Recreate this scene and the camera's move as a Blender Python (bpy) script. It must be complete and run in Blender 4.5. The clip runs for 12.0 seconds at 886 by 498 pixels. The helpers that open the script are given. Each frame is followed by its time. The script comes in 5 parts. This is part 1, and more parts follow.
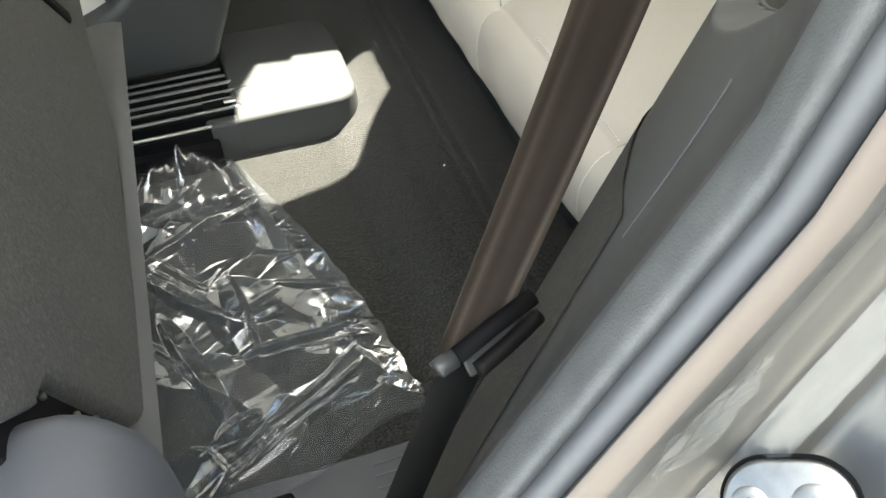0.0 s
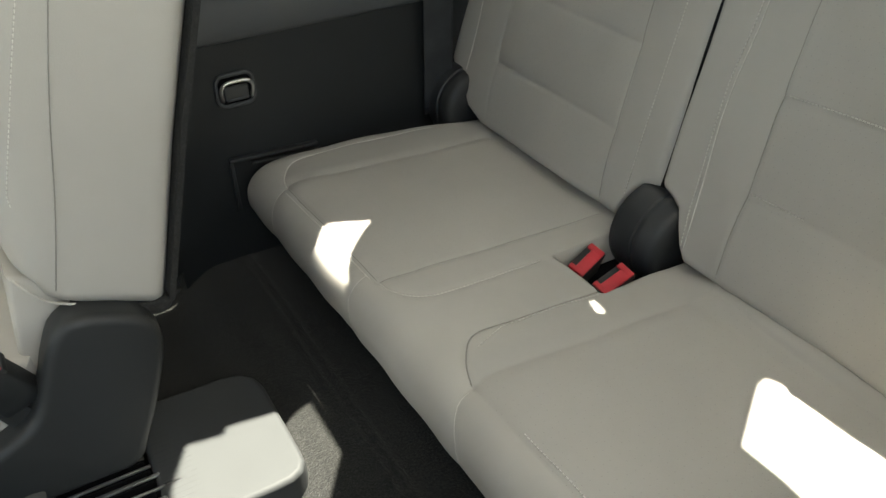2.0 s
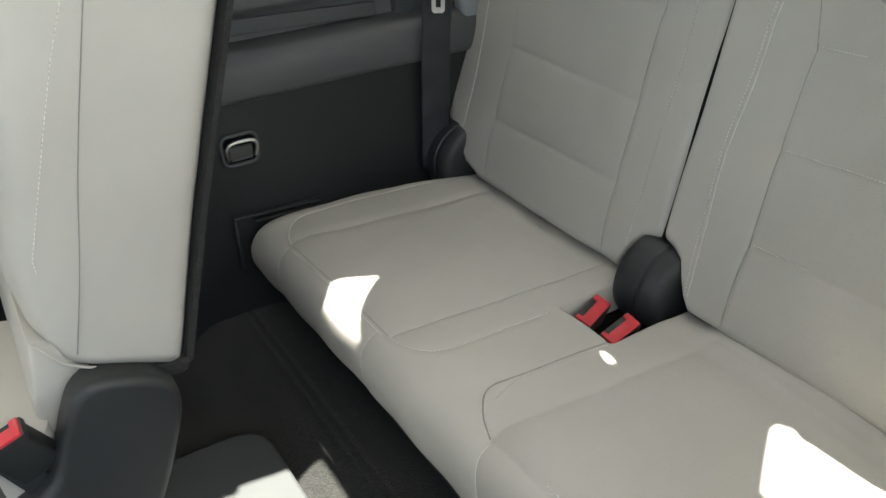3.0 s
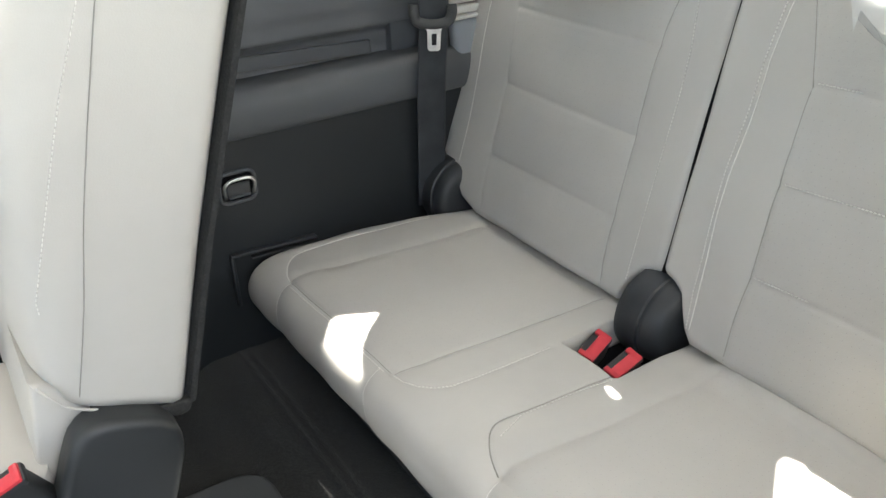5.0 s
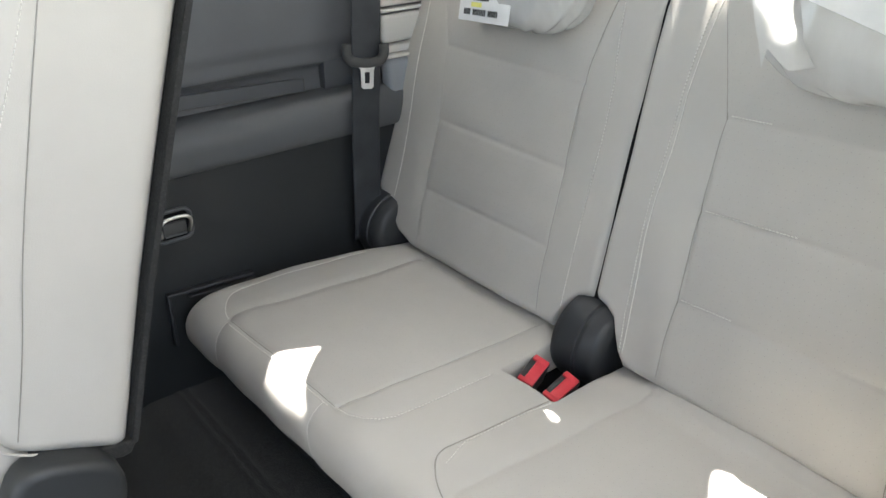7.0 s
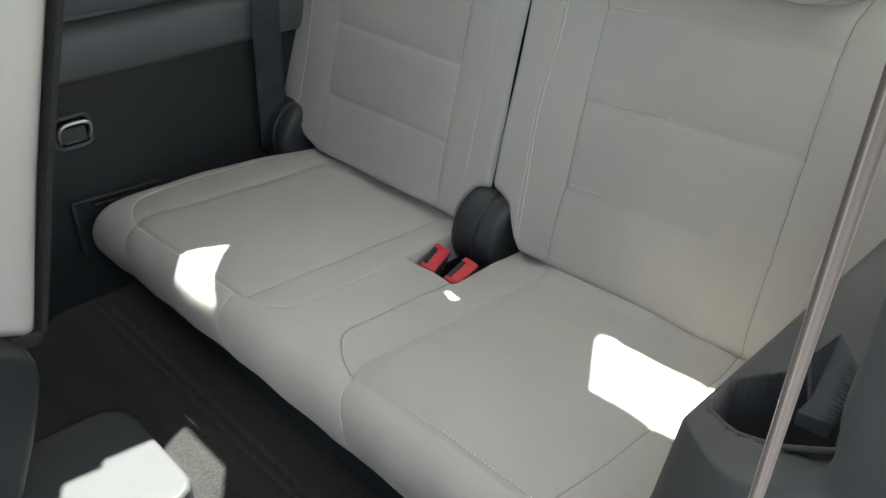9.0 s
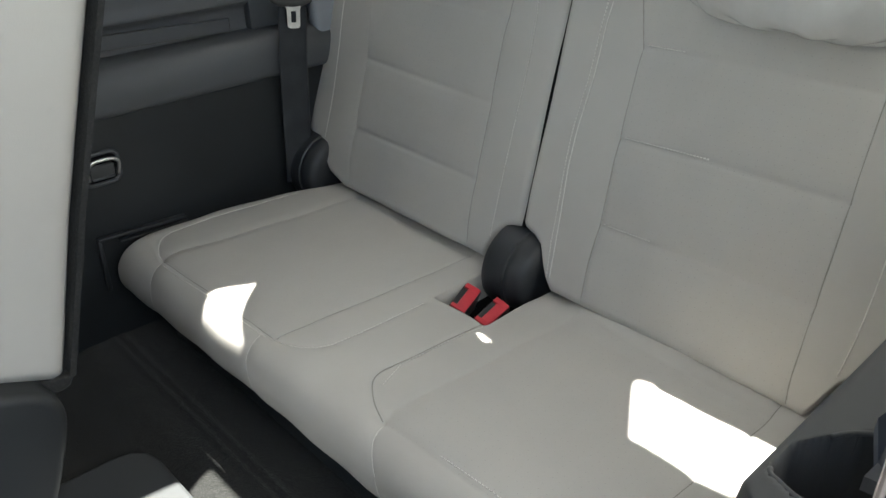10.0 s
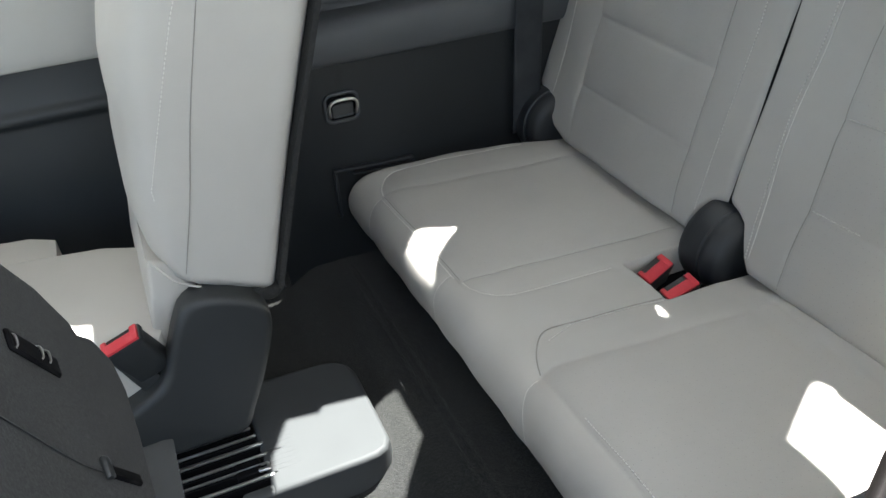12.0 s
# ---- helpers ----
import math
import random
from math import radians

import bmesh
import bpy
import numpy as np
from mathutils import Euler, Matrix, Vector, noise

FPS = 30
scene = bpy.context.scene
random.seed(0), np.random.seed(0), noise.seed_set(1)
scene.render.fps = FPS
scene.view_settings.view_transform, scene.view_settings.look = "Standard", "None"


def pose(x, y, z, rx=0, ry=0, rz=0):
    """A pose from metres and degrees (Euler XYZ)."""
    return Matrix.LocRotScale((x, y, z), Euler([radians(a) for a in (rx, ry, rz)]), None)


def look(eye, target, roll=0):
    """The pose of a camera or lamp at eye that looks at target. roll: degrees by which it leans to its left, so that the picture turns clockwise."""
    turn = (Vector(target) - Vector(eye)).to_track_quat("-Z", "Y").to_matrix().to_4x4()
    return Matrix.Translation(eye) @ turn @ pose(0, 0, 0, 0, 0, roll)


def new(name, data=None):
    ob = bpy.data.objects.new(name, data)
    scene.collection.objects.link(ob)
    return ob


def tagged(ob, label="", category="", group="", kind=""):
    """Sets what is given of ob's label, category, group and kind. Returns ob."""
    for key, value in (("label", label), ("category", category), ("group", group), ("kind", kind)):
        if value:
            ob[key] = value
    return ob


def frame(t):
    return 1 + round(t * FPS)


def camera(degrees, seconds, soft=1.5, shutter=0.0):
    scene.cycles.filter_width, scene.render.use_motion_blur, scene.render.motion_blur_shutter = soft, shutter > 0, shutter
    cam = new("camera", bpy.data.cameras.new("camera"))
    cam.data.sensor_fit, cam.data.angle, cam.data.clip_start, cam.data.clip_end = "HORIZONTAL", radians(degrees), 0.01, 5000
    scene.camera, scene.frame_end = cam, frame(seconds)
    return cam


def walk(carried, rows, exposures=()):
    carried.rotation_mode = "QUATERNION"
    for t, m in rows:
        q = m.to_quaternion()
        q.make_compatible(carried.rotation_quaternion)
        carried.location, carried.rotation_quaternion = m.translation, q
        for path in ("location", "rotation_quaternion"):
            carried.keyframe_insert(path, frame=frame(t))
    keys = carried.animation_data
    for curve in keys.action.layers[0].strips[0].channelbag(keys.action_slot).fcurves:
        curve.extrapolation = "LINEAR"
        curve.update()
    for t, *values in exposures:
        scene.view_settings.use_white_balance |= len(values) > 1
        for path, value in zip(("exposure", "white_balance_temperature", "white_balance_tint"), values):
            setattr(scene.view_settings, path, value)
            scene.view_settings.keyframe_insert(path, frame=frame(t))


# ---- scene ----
cam = camera(57.00, 12.0)
PATH = [
    (0, (-0.6625, -1.3280, 0.6933), (-0.3669, -0.3188, -0.3763), -2.66),
    (0.2, (-0.6796, -1.2930, 0.7126), (-0.2615, -0.3139, -0.3441), -1.92),
    (0.5, (-0.6881, -1.2350, 0.7359), (-0.1875, -0.2748, -0.3022), -1.09),
    (0.8, (-0.6480, -1.1780, 0.7600), (0.0120, 0.1190, -0.6120), -1.80),
    (1, (-0.6466, -1.1470, 0.7714), (-0.1162, -0.1482, -0.2141), -1.07),
    (1.2, (-0.6130, -1.1270, 0.7820), (0.0700, 0.2600, -0.4870), -2.40),
    (1.5, (-0.6293, -1.1010, 0.7984), (-0.0923, -0.0433, -0.1197), -1.59),
    (2, (-0.6728, -1.0780, 0.8300), (-0.0784, 0.0116, -0.0123), -2.41),
    (2.5, (-0.7053, -1.0710, 0.8427), (-0.0664, 0.0199, 0.0353), -2.14),
    (3, (-0.7173, -1.0660, 0.8514), (-0.0564, 0.0378, 0.0802), -2.30),
    (3.5, (-0.7199, -1.0550, 0.8572), (-0.0409, 0.0571, 0.1142), -2.32),
    (5.5, (-0.7418, -1.0520, 0.8549), (-0.0192, 0.0502, 0.1387), -2.00),
    (6, (-0.7467, -1.0570, 0.8534), (0.0161, 0.0235, 0.1457), -1.75),
    (6.5, (-0.7516, -1.0610, 0.8619), (0.0613, 0.0065, 0.1913), -1.39),
    (6.7, (-0.7539, -1.0620, 0.8647), (0.0669, 0.0027, 0.1993), -1.32),
    (8.3, (-0.7715, -1.1030, 0.8508), (0.0759, -0.0989, 0.1270), -0.46),
    (8.5, (-0.7698, -1.1140, 0.8439), (0.0907, -0.1331, 0.1041), -0.30),
    (9, (-0.7801, -1.1350, 0.8368), (0.1108, -0.2108, 0.0608), -0.12),
    (9.5, (-0.7793, -1.1270, 0.8389), (0.1084, -0.2017, 0.0606), -0.30),
    (10, (-0.7811, -1.1000, 0.8458), (0.1092, -0.1430, 0.1098), -0.44),
    (10.5, (-0.7776, -1.0830, 0.8511), (0.0966, -0.0937, 0.1391), -0.99),
    (11, (-0.7782, -1.0830, 0.8571), (0.1015, -0.0988, 0.1447), -0.71),
    (11.3, (-0.7690, -1.1060, 0.8600), (0.2540, 0.3180, -0.1040), -2.30),
    (11.5, (-0.7518, -1.1110, 0.8639), (-0.0978, 0.0036, 0.1023), -3.30),
    (11.7, (-0.7180, -1.1450, 0.8550), (0.0050, 0.4130, -0.1700), -4.40),
    (12, (-0.7019, -1.1780, 0.8671), (-0.2513, 0.0085, 0.0676), -4.62),
]
EXPOSURES = [(0.0, 3.92, 7400, 4.7), (0.25, 3.93, 7350, 4.4), (0.6, 3.88, 7100, 3.8), (0.8, 3.76, 7100, 3.7), (1.4, 3.02, 7200, 3.8), (2.0, 3.01, 7250, 4), (3.0, 3.32, 6900, 5.6), (3.5, 3.80, 6750, 6.8), (5.5, 3.85, 6700, 9), (6.7, 3.86, 6650, 10), (8.5, 3.23, 6550, 7.2), (9.5, 3.22, 6550, 6.8), (10.2, 3.19, 6550, 6.5), (11.0, 3.21, 6600, 7), (12.0, 3.17, 6300, 7.4)]
walk(cam, [(t, look(eye, target, roll)) for t, eye, target, roll in PATH], exposures=EXPOSURES)

# ---- light ----
SUN = Vector((0.30, 0.15, 0.94)).normalized()
world = bpy.data.worlds.new("sky")
scene.world = world
world.use_nodes = True
wn, wl = world.node_tree.nodes, world.node_tree.links
sky = wn.new("ShaderNodeTexSky")
sky.sky_type, sky.sun_disc = "NISHITA", False
sky.sun_elevation = math.asin(SUN.z)
sky.sun_rotation = math.atan2(SUN.x, SUN.y)
wn["Background"].inputs["Strength"].default_value = 0.06
wl.new(sky.outputs[0], wn["Background"].inputs["Color"])
sun = new("sun", bpy.data.lights.new("sun", "SUN"))
sun.data.energy, sun.data.angle, sun.data.color = 4.2, radians(0.5), (1.0, 0.975, 0.93)
sun.matrix_world = look(SUN * 20, (0, 0, 0))


def window_light(name, eye, target, sx, sy, power, color=(1.0, 0.975, 0.93)):
    """Daylight in an opening of the car."""
    lamp = new(name, bpy.data.lights.new(name, "AREA"))
    lamp.data.shape, lamp.data.size, lamp.data.size_y = "RECTANGLE", sx, sy
    lamp.data.energy, lamp.data.color = power, color
    lamp.matrix_world = look(eye, target)
    return lamp


window_light("door_daylight", (-0.44, -1.64, 1.46), (-0.16, -0.6, 0.2), 1.2, 0.9, 2.75)
window_light("side_window_daylight", (-0.75, 0.17, 0.92), (-0.6, -0.6, 0.3), 0.8, 0.28, 0.33)
window_light("quarter_window_daylight", (0.25, 0.17, 0.92), (0.1, -0.6, 0.3), 0.6, 0.28, 0.34)
window_light("tailgate_window_daylight", (1.02, -0.43, 0.95), (-0.3, -0.43, 0.4), 0.9, 0.3, 0.37)
# added lamp at an unseen near quarter window, brightening the near bench
window_light("near_bench_fill", (0.25, -1.085, 0.84), (0.02, -0.6, 0.2), 0.52, 0.28, 0.42)
window_light("windscreen_daylight", (-2.25, -0.43, 0.85), (-0.5, -0.43, 0.3), 1.0, 0.45, 0.45)


# ---- materials ----
def principled(name, color, rough=0.5, metal=0.0, spec=0.5):
    m = bpy.data.materials.new(name)
    m.use_nodes = True
    b = m.node_tree.nodes["Principled BSDF"]
    b.inputs["Base Color"].default_value = (*color, 1)
    b.inputs["Roughness"].default_value = rough
    b.inputs["Metallic"].default_value = metal
    b.inputs["Specular IOR Level"].default_value = spec
    return m, m.node_tree.nodes, m.node_tree.links, b


def coords(n, l, scale=(1, 1, 1)):
    tc, mp = n.new("ShaderNodeTexCoord"), n.new("ShaderNodeMapping")
    mp.inputs["Scale"].default_value = scale
    l.new(tc.outputs["Object"], mp.inputs["Vector"])
    return mp.outputs["Vector"]


def noise_tex(n, l, vec, scale, detail=3, rough=0.5):
    t = n.new("ShaderNodeTexNoise")
    t.inputs["Scale"].default_value = scale
    t.inputs["Detail"].default_value = detail
    t.inputs["Roughness"].default_value = rough
    l.new(vec, t.inputs["Vector"])
    return t.outputs["Fac"]


def ramp(n, l, fac, stops):
    r = n.new("ShaderNodeValToRGB")
    e = r.color_ramp.elements
    while len(e) < len(stops):
        e.new(0.5)
    for el, (p, c) in zip(e, stops):
        el.position, el.color = p, (*c, 1)
    l.new(fac, r.inputs["Fac"])
    return r.outputs["Color"]


def bump(n, l, b, height, strength, distance=0.001, normal=None):
    k = n.new("ShaderNodeBump")
    k.inputs["Strength"].default_value = strength
    k.inputs["Distance"].default_value = distance
    l.new(height, k.inputs["Height"])
    if normal is not None:
        l.new(normal, k.inputs["Normal"])
    l.new(k.outputs["Normal"], b.inputs["Normal"])
    return k.outputs["Normal"]


def mottled(name, lo, hi, rough, coarse=6, fine=900, bump_strength=0.25, dist=0.0004, spec=0.5, metal=0.0, rough_var=0.08):
    """A plain material with stains at one scale and a fine grain in relief at another."""
    m, n, l, b = principled(name, hi, rough, metal, spec)
    v = coords(n, l)
    big = noise_tex(n, l, v, coarse, 5, 0.6)
    l.new(ramp(n, l, big, [(0.3, lo), (0.7, hi)]), b.inputs["Base Color"])
    r = n.new("ShaderNodeMapRange")
    r.inputs["To Min"].default_value, r.inputs["To Max"].default_value = rough - rough_var, rough + rough_var
    l.new(noise_tex(n, l, v, coarse * 4, 4), r.inputs["Value"])
    l.new(r.outputs[0], b.inputs["Roughness"])
    bump(n, l, b, noise_tex(n, l, v, fine, 2), bump_strength, dist)
    return m


def leather(name, lo, hi, holes=""):
    m, n, l, b = principled(name, hi, 0.48, 0, 0.35)
    v = coords(n, l)
    big = noise_tex(n, l, v, 3.5, 5, 0.6)
    col = ramp(n, l, big, [(0.3, lo), (0.7, hi)])
    vor = n.new("ShaderNodeTexVoronoi")
    vor.inputs["Scale"].default_value = 700
    l.new(v, vor.inputs["Vector"])
    grain = bump(n, l, b, vor.outputs["Distance"], 0.22, 0.0004)
    waves = noise_tex(n, l, v, 28, 3, 0.55)
    bump(n, l, b, waves, 0.16, 0.004, grain)
    if holes:
        dots = n.new("ShaderNodeTexVoronoi")
        dots.inputs["Scale"].default_value = 95
        dots.inputs["Randomness"].default_value = 0.35
        dots.voronoi_dimensions = "2D"
        sep, com = n.new("ShaderNodeSeparateXYZ"), n.new("ShaderNodeCombineXYZ")
        l.new(v, sep.inputs[0])
        l.new(sep.outputs[holes[0]], com.inputs[0])
        l.new(sep.outputs[holes[1]], com.inputs[1])
        l.new(com.outputs[0], dots.inputs["Vector"])
        mix = n.new("ShaderNodeMix")
        mix.data_type = "RGBA"
        l.new(ramp(n, l, dots.outputs["Distance"], [(0.035, (1, 1, 1)), (0.07, (0, 0, 0))]), mix.inputs["Factor"])
        l.new(col, mix.inputs[6])
        mix.inputs[7].default_value = (0.385, 0.367, 0.334, 1)
        col = mix.outputs[2]
    l.new(col, b.inputs["Base Color"])
    return m


def carpet_material(name, lo, hi, sheen=0.2, relief=0.8):
    m, n, l, b = principled(name, hi, 0.95, 0, 0.1)
    v = coords(n, l)
    speck = noise_tex(n, l, v, 300, 4, 0.8)
    col = ramp(n, l, speck, [(0.40, lo), (0.52, tuple(a * 0.7 + c * 0.3 for a, c in zip(lo, hi))), (0.66, hi)])
    big = noise_tex(n, l, v, 7, 4, 0.6)
    mix = n.new("ShaderNodeMix")
    mix.data_type, mix.blend_type = "RGBA", "MULTIPLY"
    mix.inputs["Factor"].default_value = 1
    l.new(col, mix.inputs[6])
    l.new(ramp(n, l, big, [(0.3, (0.75, 0.75, 0.75)), (0.7, (1, 1, 1))]), mix.inputs[7])
    l.new(mix.outputs[2], b.inputs["Base Color"])
    bump(n, l, b, noise_tex(n, l, v, 420, 3, 0.7), relief, 0.0025)
    b.inputs["Sheen Weight"].default_value = sheen
    b.inputs["Sheen Roughness"].default_value = 0.45
    return m


DOOR_VINYL = mottled("pale_door_vinyl", (0.335, 0.325, 0.295), (0.385, 0.375, 0.345), 0.55, 5, 900, 0.25)
LEATHER = leather("light_grey_leather", (0.43, 0.41, 0.375), (0.48, 0.46, 0.42))
PERFORATED = leather("perforated_cushion_leather", (0.43, 0.41, 0.375), (0.48, 0.46, 0.42), holes="XY")
PERFORATED_BACK = leather("perforated_back_leather", (0.43, 0.41, 0.375), (0.48, 0.46, 0.42), holes="YZ")
THREAD = mottled("pale_thread", (0.62, 0.60, 0.55), (0.70, 0.68, 0.63), 0.7, 40, 3000)
# darker than the leather, to paint in the shade of the seam grooves
SEAM_SHADE = mottled("seam_shade_leather", (0.24, 0.225, 0.2), (0.30, 0.285, 0.255), 0.6, 30, 1200)
COVER_GREY = mottled("grey_cover_plastic", (0.046, 0.049, 0.050), (0.054, 0.057, 0.058), 0.6, 9, 1500, 0.2, spec=0.25)
BLACK = mottled("black_grained_plastic", (0.016, 0.0178, 0.0185), (0.024, 0.0265, 0.0275), 0.5, 9, 1500, 0.35)
HINGE_PLASTIC = mottled("slate_black_plastic", (0.024, 0.0262, 0.0285), (0.032, 0.0345, 0.037), 0.46, 9, 1500, 0.3)
# slate lining made pale to paint the light falling on it from behind
LINING_LIT = mottled("lining_painted_lit", (0.225, 0.24, 0.26), (0.265, 0.28, 0.30), 0.4, 7, 1300, 0.3)
TRIM_DARK = mottled("dark_grey_trim", (0.0132, 0.0154, 0.0168), (0.0180, 0.0208, 0.0226), 0.55, 7, 1300, 0.4)
TRIM_GREY = mottled("slate_grey_trim", (0.068, 0.071, 0.075), (0.082, 0.086, 0.091), 0.5, 7, 1300, 0.4)
# lighter copy of the grey trim, painting in light on lining and ledge
TRIM_LIT = mottled("grey_trim_painted_lit", (0.092, 0.095, 0.100), (0.112, 0.116, 0.122), 0.5, 7, 1300, 0.4)
TRIM_JAMB = mottled("blue_grey_channel", (0.082, 0.088, 0.098), (0.102, 0.109, 0.119), 0.58, 7, 1300, 0.2, spec=0.35)
TRIM_SIDE = mottled("charcoal_side_trim", (0.060, 0.0604, 0.0595), (0.076, 0.0764, 0.0755), 0.58, 7, 1300, 0.4, spec=0.25)
COVER_BLUE = mottled("blue_grey_cover", (0.040, 0.043, 0.051), (0.050, 0.054, 0.063), 0.5, 7, 1300, 0.3)
HEADLINER = mottled("pale_headliner", (0.56, 0.54, 0.5), (0.62, 0.6, 0.56), 0.9, 6, 1500, 0.3)
RED = mottled("red_button_plastic", (0.52, 0.03, 0.045), (0.62, 0.045, 0.06), 0.38, 60, 2000, 0.1)
RAIL_BED = mottled("matt_black_rail", (0.004, 0.004, 0.0045), (0.007, 0.007, 0.008), 0.7, 20, 1500, 0.1, spec=0.06)
KICK_CARPET = carpet_material("brown_lining_carpet", (0.024, 0.0215, 0.0180), (0.070, 0.063, 0.052), 0.08)
CHROME = mottled("bright_steel", (0.74, 0.73, 0.7), (0.86, 0.85, 0.82), 0.32, 30, 2500, 0.05, metal=1.0)
ZINC = mottled("dull_zinc", (0.20, 0.20, 0.19), (0.30, 0.30, 0.285), 0.42, 60, 900, 0.2, metal=1.0)
STEEL = mottled("rail_steel", (0.62, 0.62, 0.61), (0.78, 0.78, 0.76), 0.42, 60, 2500, 0.08, metal=1.0)
PAINT = mottled("silver_grey_paint", (0.095, 0.094, 0.09), (0.125, 0.123, 0.118), 0.34, 4, 2500, 0.04, metal=0.5)
# a warm reflection on the rib is put into this paint's colour
PAINT_REFLECTION = mottled("paint_warm_reflection", (0.118, 0.099, 0.090), (0.145, 0.123, 0.111), 0.5, 4, 2500, 0.04, metal=0.1)
PAINT_DARK = mottled("grey_blue_paint", (0.10, 0.110, 0.120), (0.13, 0.140, 0.15), 0.3, 4, 2500, 0.04, metal=0.4)
RUBBER = mottled("textured_rubber_seal", (0.105, 0.112, 0.116), (0.142, 0.149, 0.153), 0.62, 60, 700, 0.7, 0.0007)
WHITE_LABEL = mottled("white_paper", (0.78, 0.78, 0.76), (0.84, 0.84, 0.82), 0.7, 40, 900, 0.1)
YELLOW = mottled("yellow_marker", (0.72, 0.68, 0.16), (0.8, 0.76, 0.22), 0.6, 60, 900, 0.05)
INK = mottled("black_ink", (0.02, 0.02, 0.02), (0.035, 0.035, 0.035), 0.6, 60, 900, 0.05)
ASPHALT = mottled("pale_grey_paving", (0.17, 0.168, 0.16), (0.25, 0.246, 0.235), 0.9, 2, 120, 0.6, 0.004)


CARPET = carpet_material("dark_carpet", (0.0122, 0.0130, 0.0125), (0.0485, 0.0485, 0.0440))
SEAT_CARPET = carpet_material("seat_back_carpet", (0.029, 0.029, 0.0283), (0.053, 0.053, 0.0515), 0.05, 0.3)


def webbing_material(name, lo, hi, rough=0.42, spec=0.3, sheen=0.1, fuzz=0.36):
    m, n, l, b = principled(name, hi, rough, 0, spec)
    v = coords(n, l)
    w = n.new("ShaderNodeTexWave")
    w.inputs["Scale"].default_value = 600
    w.inputs["Distortion"].default_value = 0.6
    w.bands_direction = "Z"
    l.new(v, w.inputs["Vector"])
    l.new(ramp(n, l, noise_tex(n, l, v, 24, 4), [(0.3, lo), (0.7, hi)]), b.inputs["Base Color"])
    bump(n, l, b, w.outputs["Fac"], 0.12, 0.0004)
    b.inputs["Sheen Weight"].default_value = sheen
    b.inputs["Sheen Roughness"].default_value = fuzz
    b.inputs["Sheen Tint"].default_value = (1.0, 0.86, 0.76, 1)
    return m


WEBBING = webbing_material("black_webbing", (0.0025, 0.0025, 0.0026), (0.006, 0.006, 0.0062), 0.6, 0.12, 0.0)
WEBBING_GREY = webbing_material("charcoal_webbing", (0.029, 0.032, 0.036), (0.046, 0.050, 0.055))
WEBBING_SHEEN = webbing_material("glossy_webbing", (0.0060, 0.0046, 0.0036), (0.0125, 0.0096, 0.0076), 0.40, 0.36, 0.44, 0.36)
WEBBING_SHEEN.node_tree.nodes["Principled BSDF"].inputs["Specular Tint"].default_value = (1.0, 0.86, 0.74, 1.0)


def film_material(name, tint, rough, alpha, relief=0.5, gain=0.85, haze=0.0):
    """Thin clear film: mostly see-through, with a crisp gloss on its creases."""
    m = bpy.data.materials.new(name)
    m.use_nodes = True
    n, l = m.node_tree.nodes, m.node_tree.links
    n.remove(n["Principled BSDF"])
    tr, gl, mix = n.new("ShaderNodeBsdfTransparent"), n.new("ShaderNodeBsdfGlossy"), n.new("ShaderNodeMixShader")
    tr.inputs["Color"].default_value = (*tint, 1)
    gl.inputs["Roughness"].default_value = rough
    gl.inputs["Color"].default_value = (0.95, 0.97, 1.0, 1)
    fr = n.new("ShaderNodeFresnel")
    fr.inputs["IOR"].default_value = 1.5
    add = n.new("ShaderNodeMath")
    add.operation, add.use_clamp = "MULTIPLY_ADD", True
    add.inputs[1].default_value, add.inputs[2].default_value = gain, alpha
    l.new(fr.outputs[0], add.inputs[0])
    l.new(add.outputs[0], mix.inputs[0])
    l.new(tr.outputs[0], mix.inputs[1])
    l.new(gl.outputs[0], mix.inputs[2])
    v = coords(n, l)
    k = n.new("ShaderNodeBump")
    k.inputs["Strength"].default_value, k.inputs["Distance"].default_value = relief, 0.003
    l.new(noise_tex(n, l, v, 60, 4, 0.6), k.inputs["Height"])
    l.new(k.outputs[0], gl.inputs["Normal"])
    l.new(k.outputs[0], fr.inputs["Normal"])
    top = mix.outputs[0]
    if haze:
        milk, both = n.new("ShaderNodeBsdfDiffuse"), n.new("ShaderNodeMixShader")
        milk.inputs["Color"].default_value = (0.80, 0.86, 0.92, 1)
        l.new(k.outputs[0], milk.inputs["Normal"])
        both.inputs[0].default_value = haze
        l.new(top, both.inputs[1])
        l.new(milk.outputs[0], both.inputs[2])
        top = both.outputs[0]
    l.new(top, n["Material Output"].inputs["Surface"])
    return m


FILM_EDGE = film_material("pale_edge_film", (0.92, 0.925, 0.93), 0.22, 0.04, 0.25, 0.7, 0.06)
FILM_MILKY = film_material("milky_edge_film", (0.93, 0.935, 0.94), 0.16, 0.02, 0.15, 0.5, 0.012)
FILM = film_material("clear_plastic_film", (0.78, 0.80, 0.83), 0.12, 0.010, 0.02, 0.36, 0.028)
GLASS = film_material("window_glass", (0.93, 0.96, 0.95), 0.01, 0.0, 0.0)


def white_film():
    """Milky protective wrap."""
    m, n, l, b = principled("milky_plastic_wrap", (0.6, 0.6, 0.59), 0.2, 0, 0.6)
    v = coords(n, l, (1, 1, 0.5))
    l.new(ramp(n, l, noise_tex(n, l, v, 9, 5, 0.6), [(0.3, (0.48, 0.475, 0.45)), (0.7, (0.60, 0.595, 0.57))]), b.inputs["Base Color"])
    bump(n, l, b, noise_tex(n, l, v, 11, 3, 0.5), 0.45, 0.012)
    return m


WRAP = white_film()


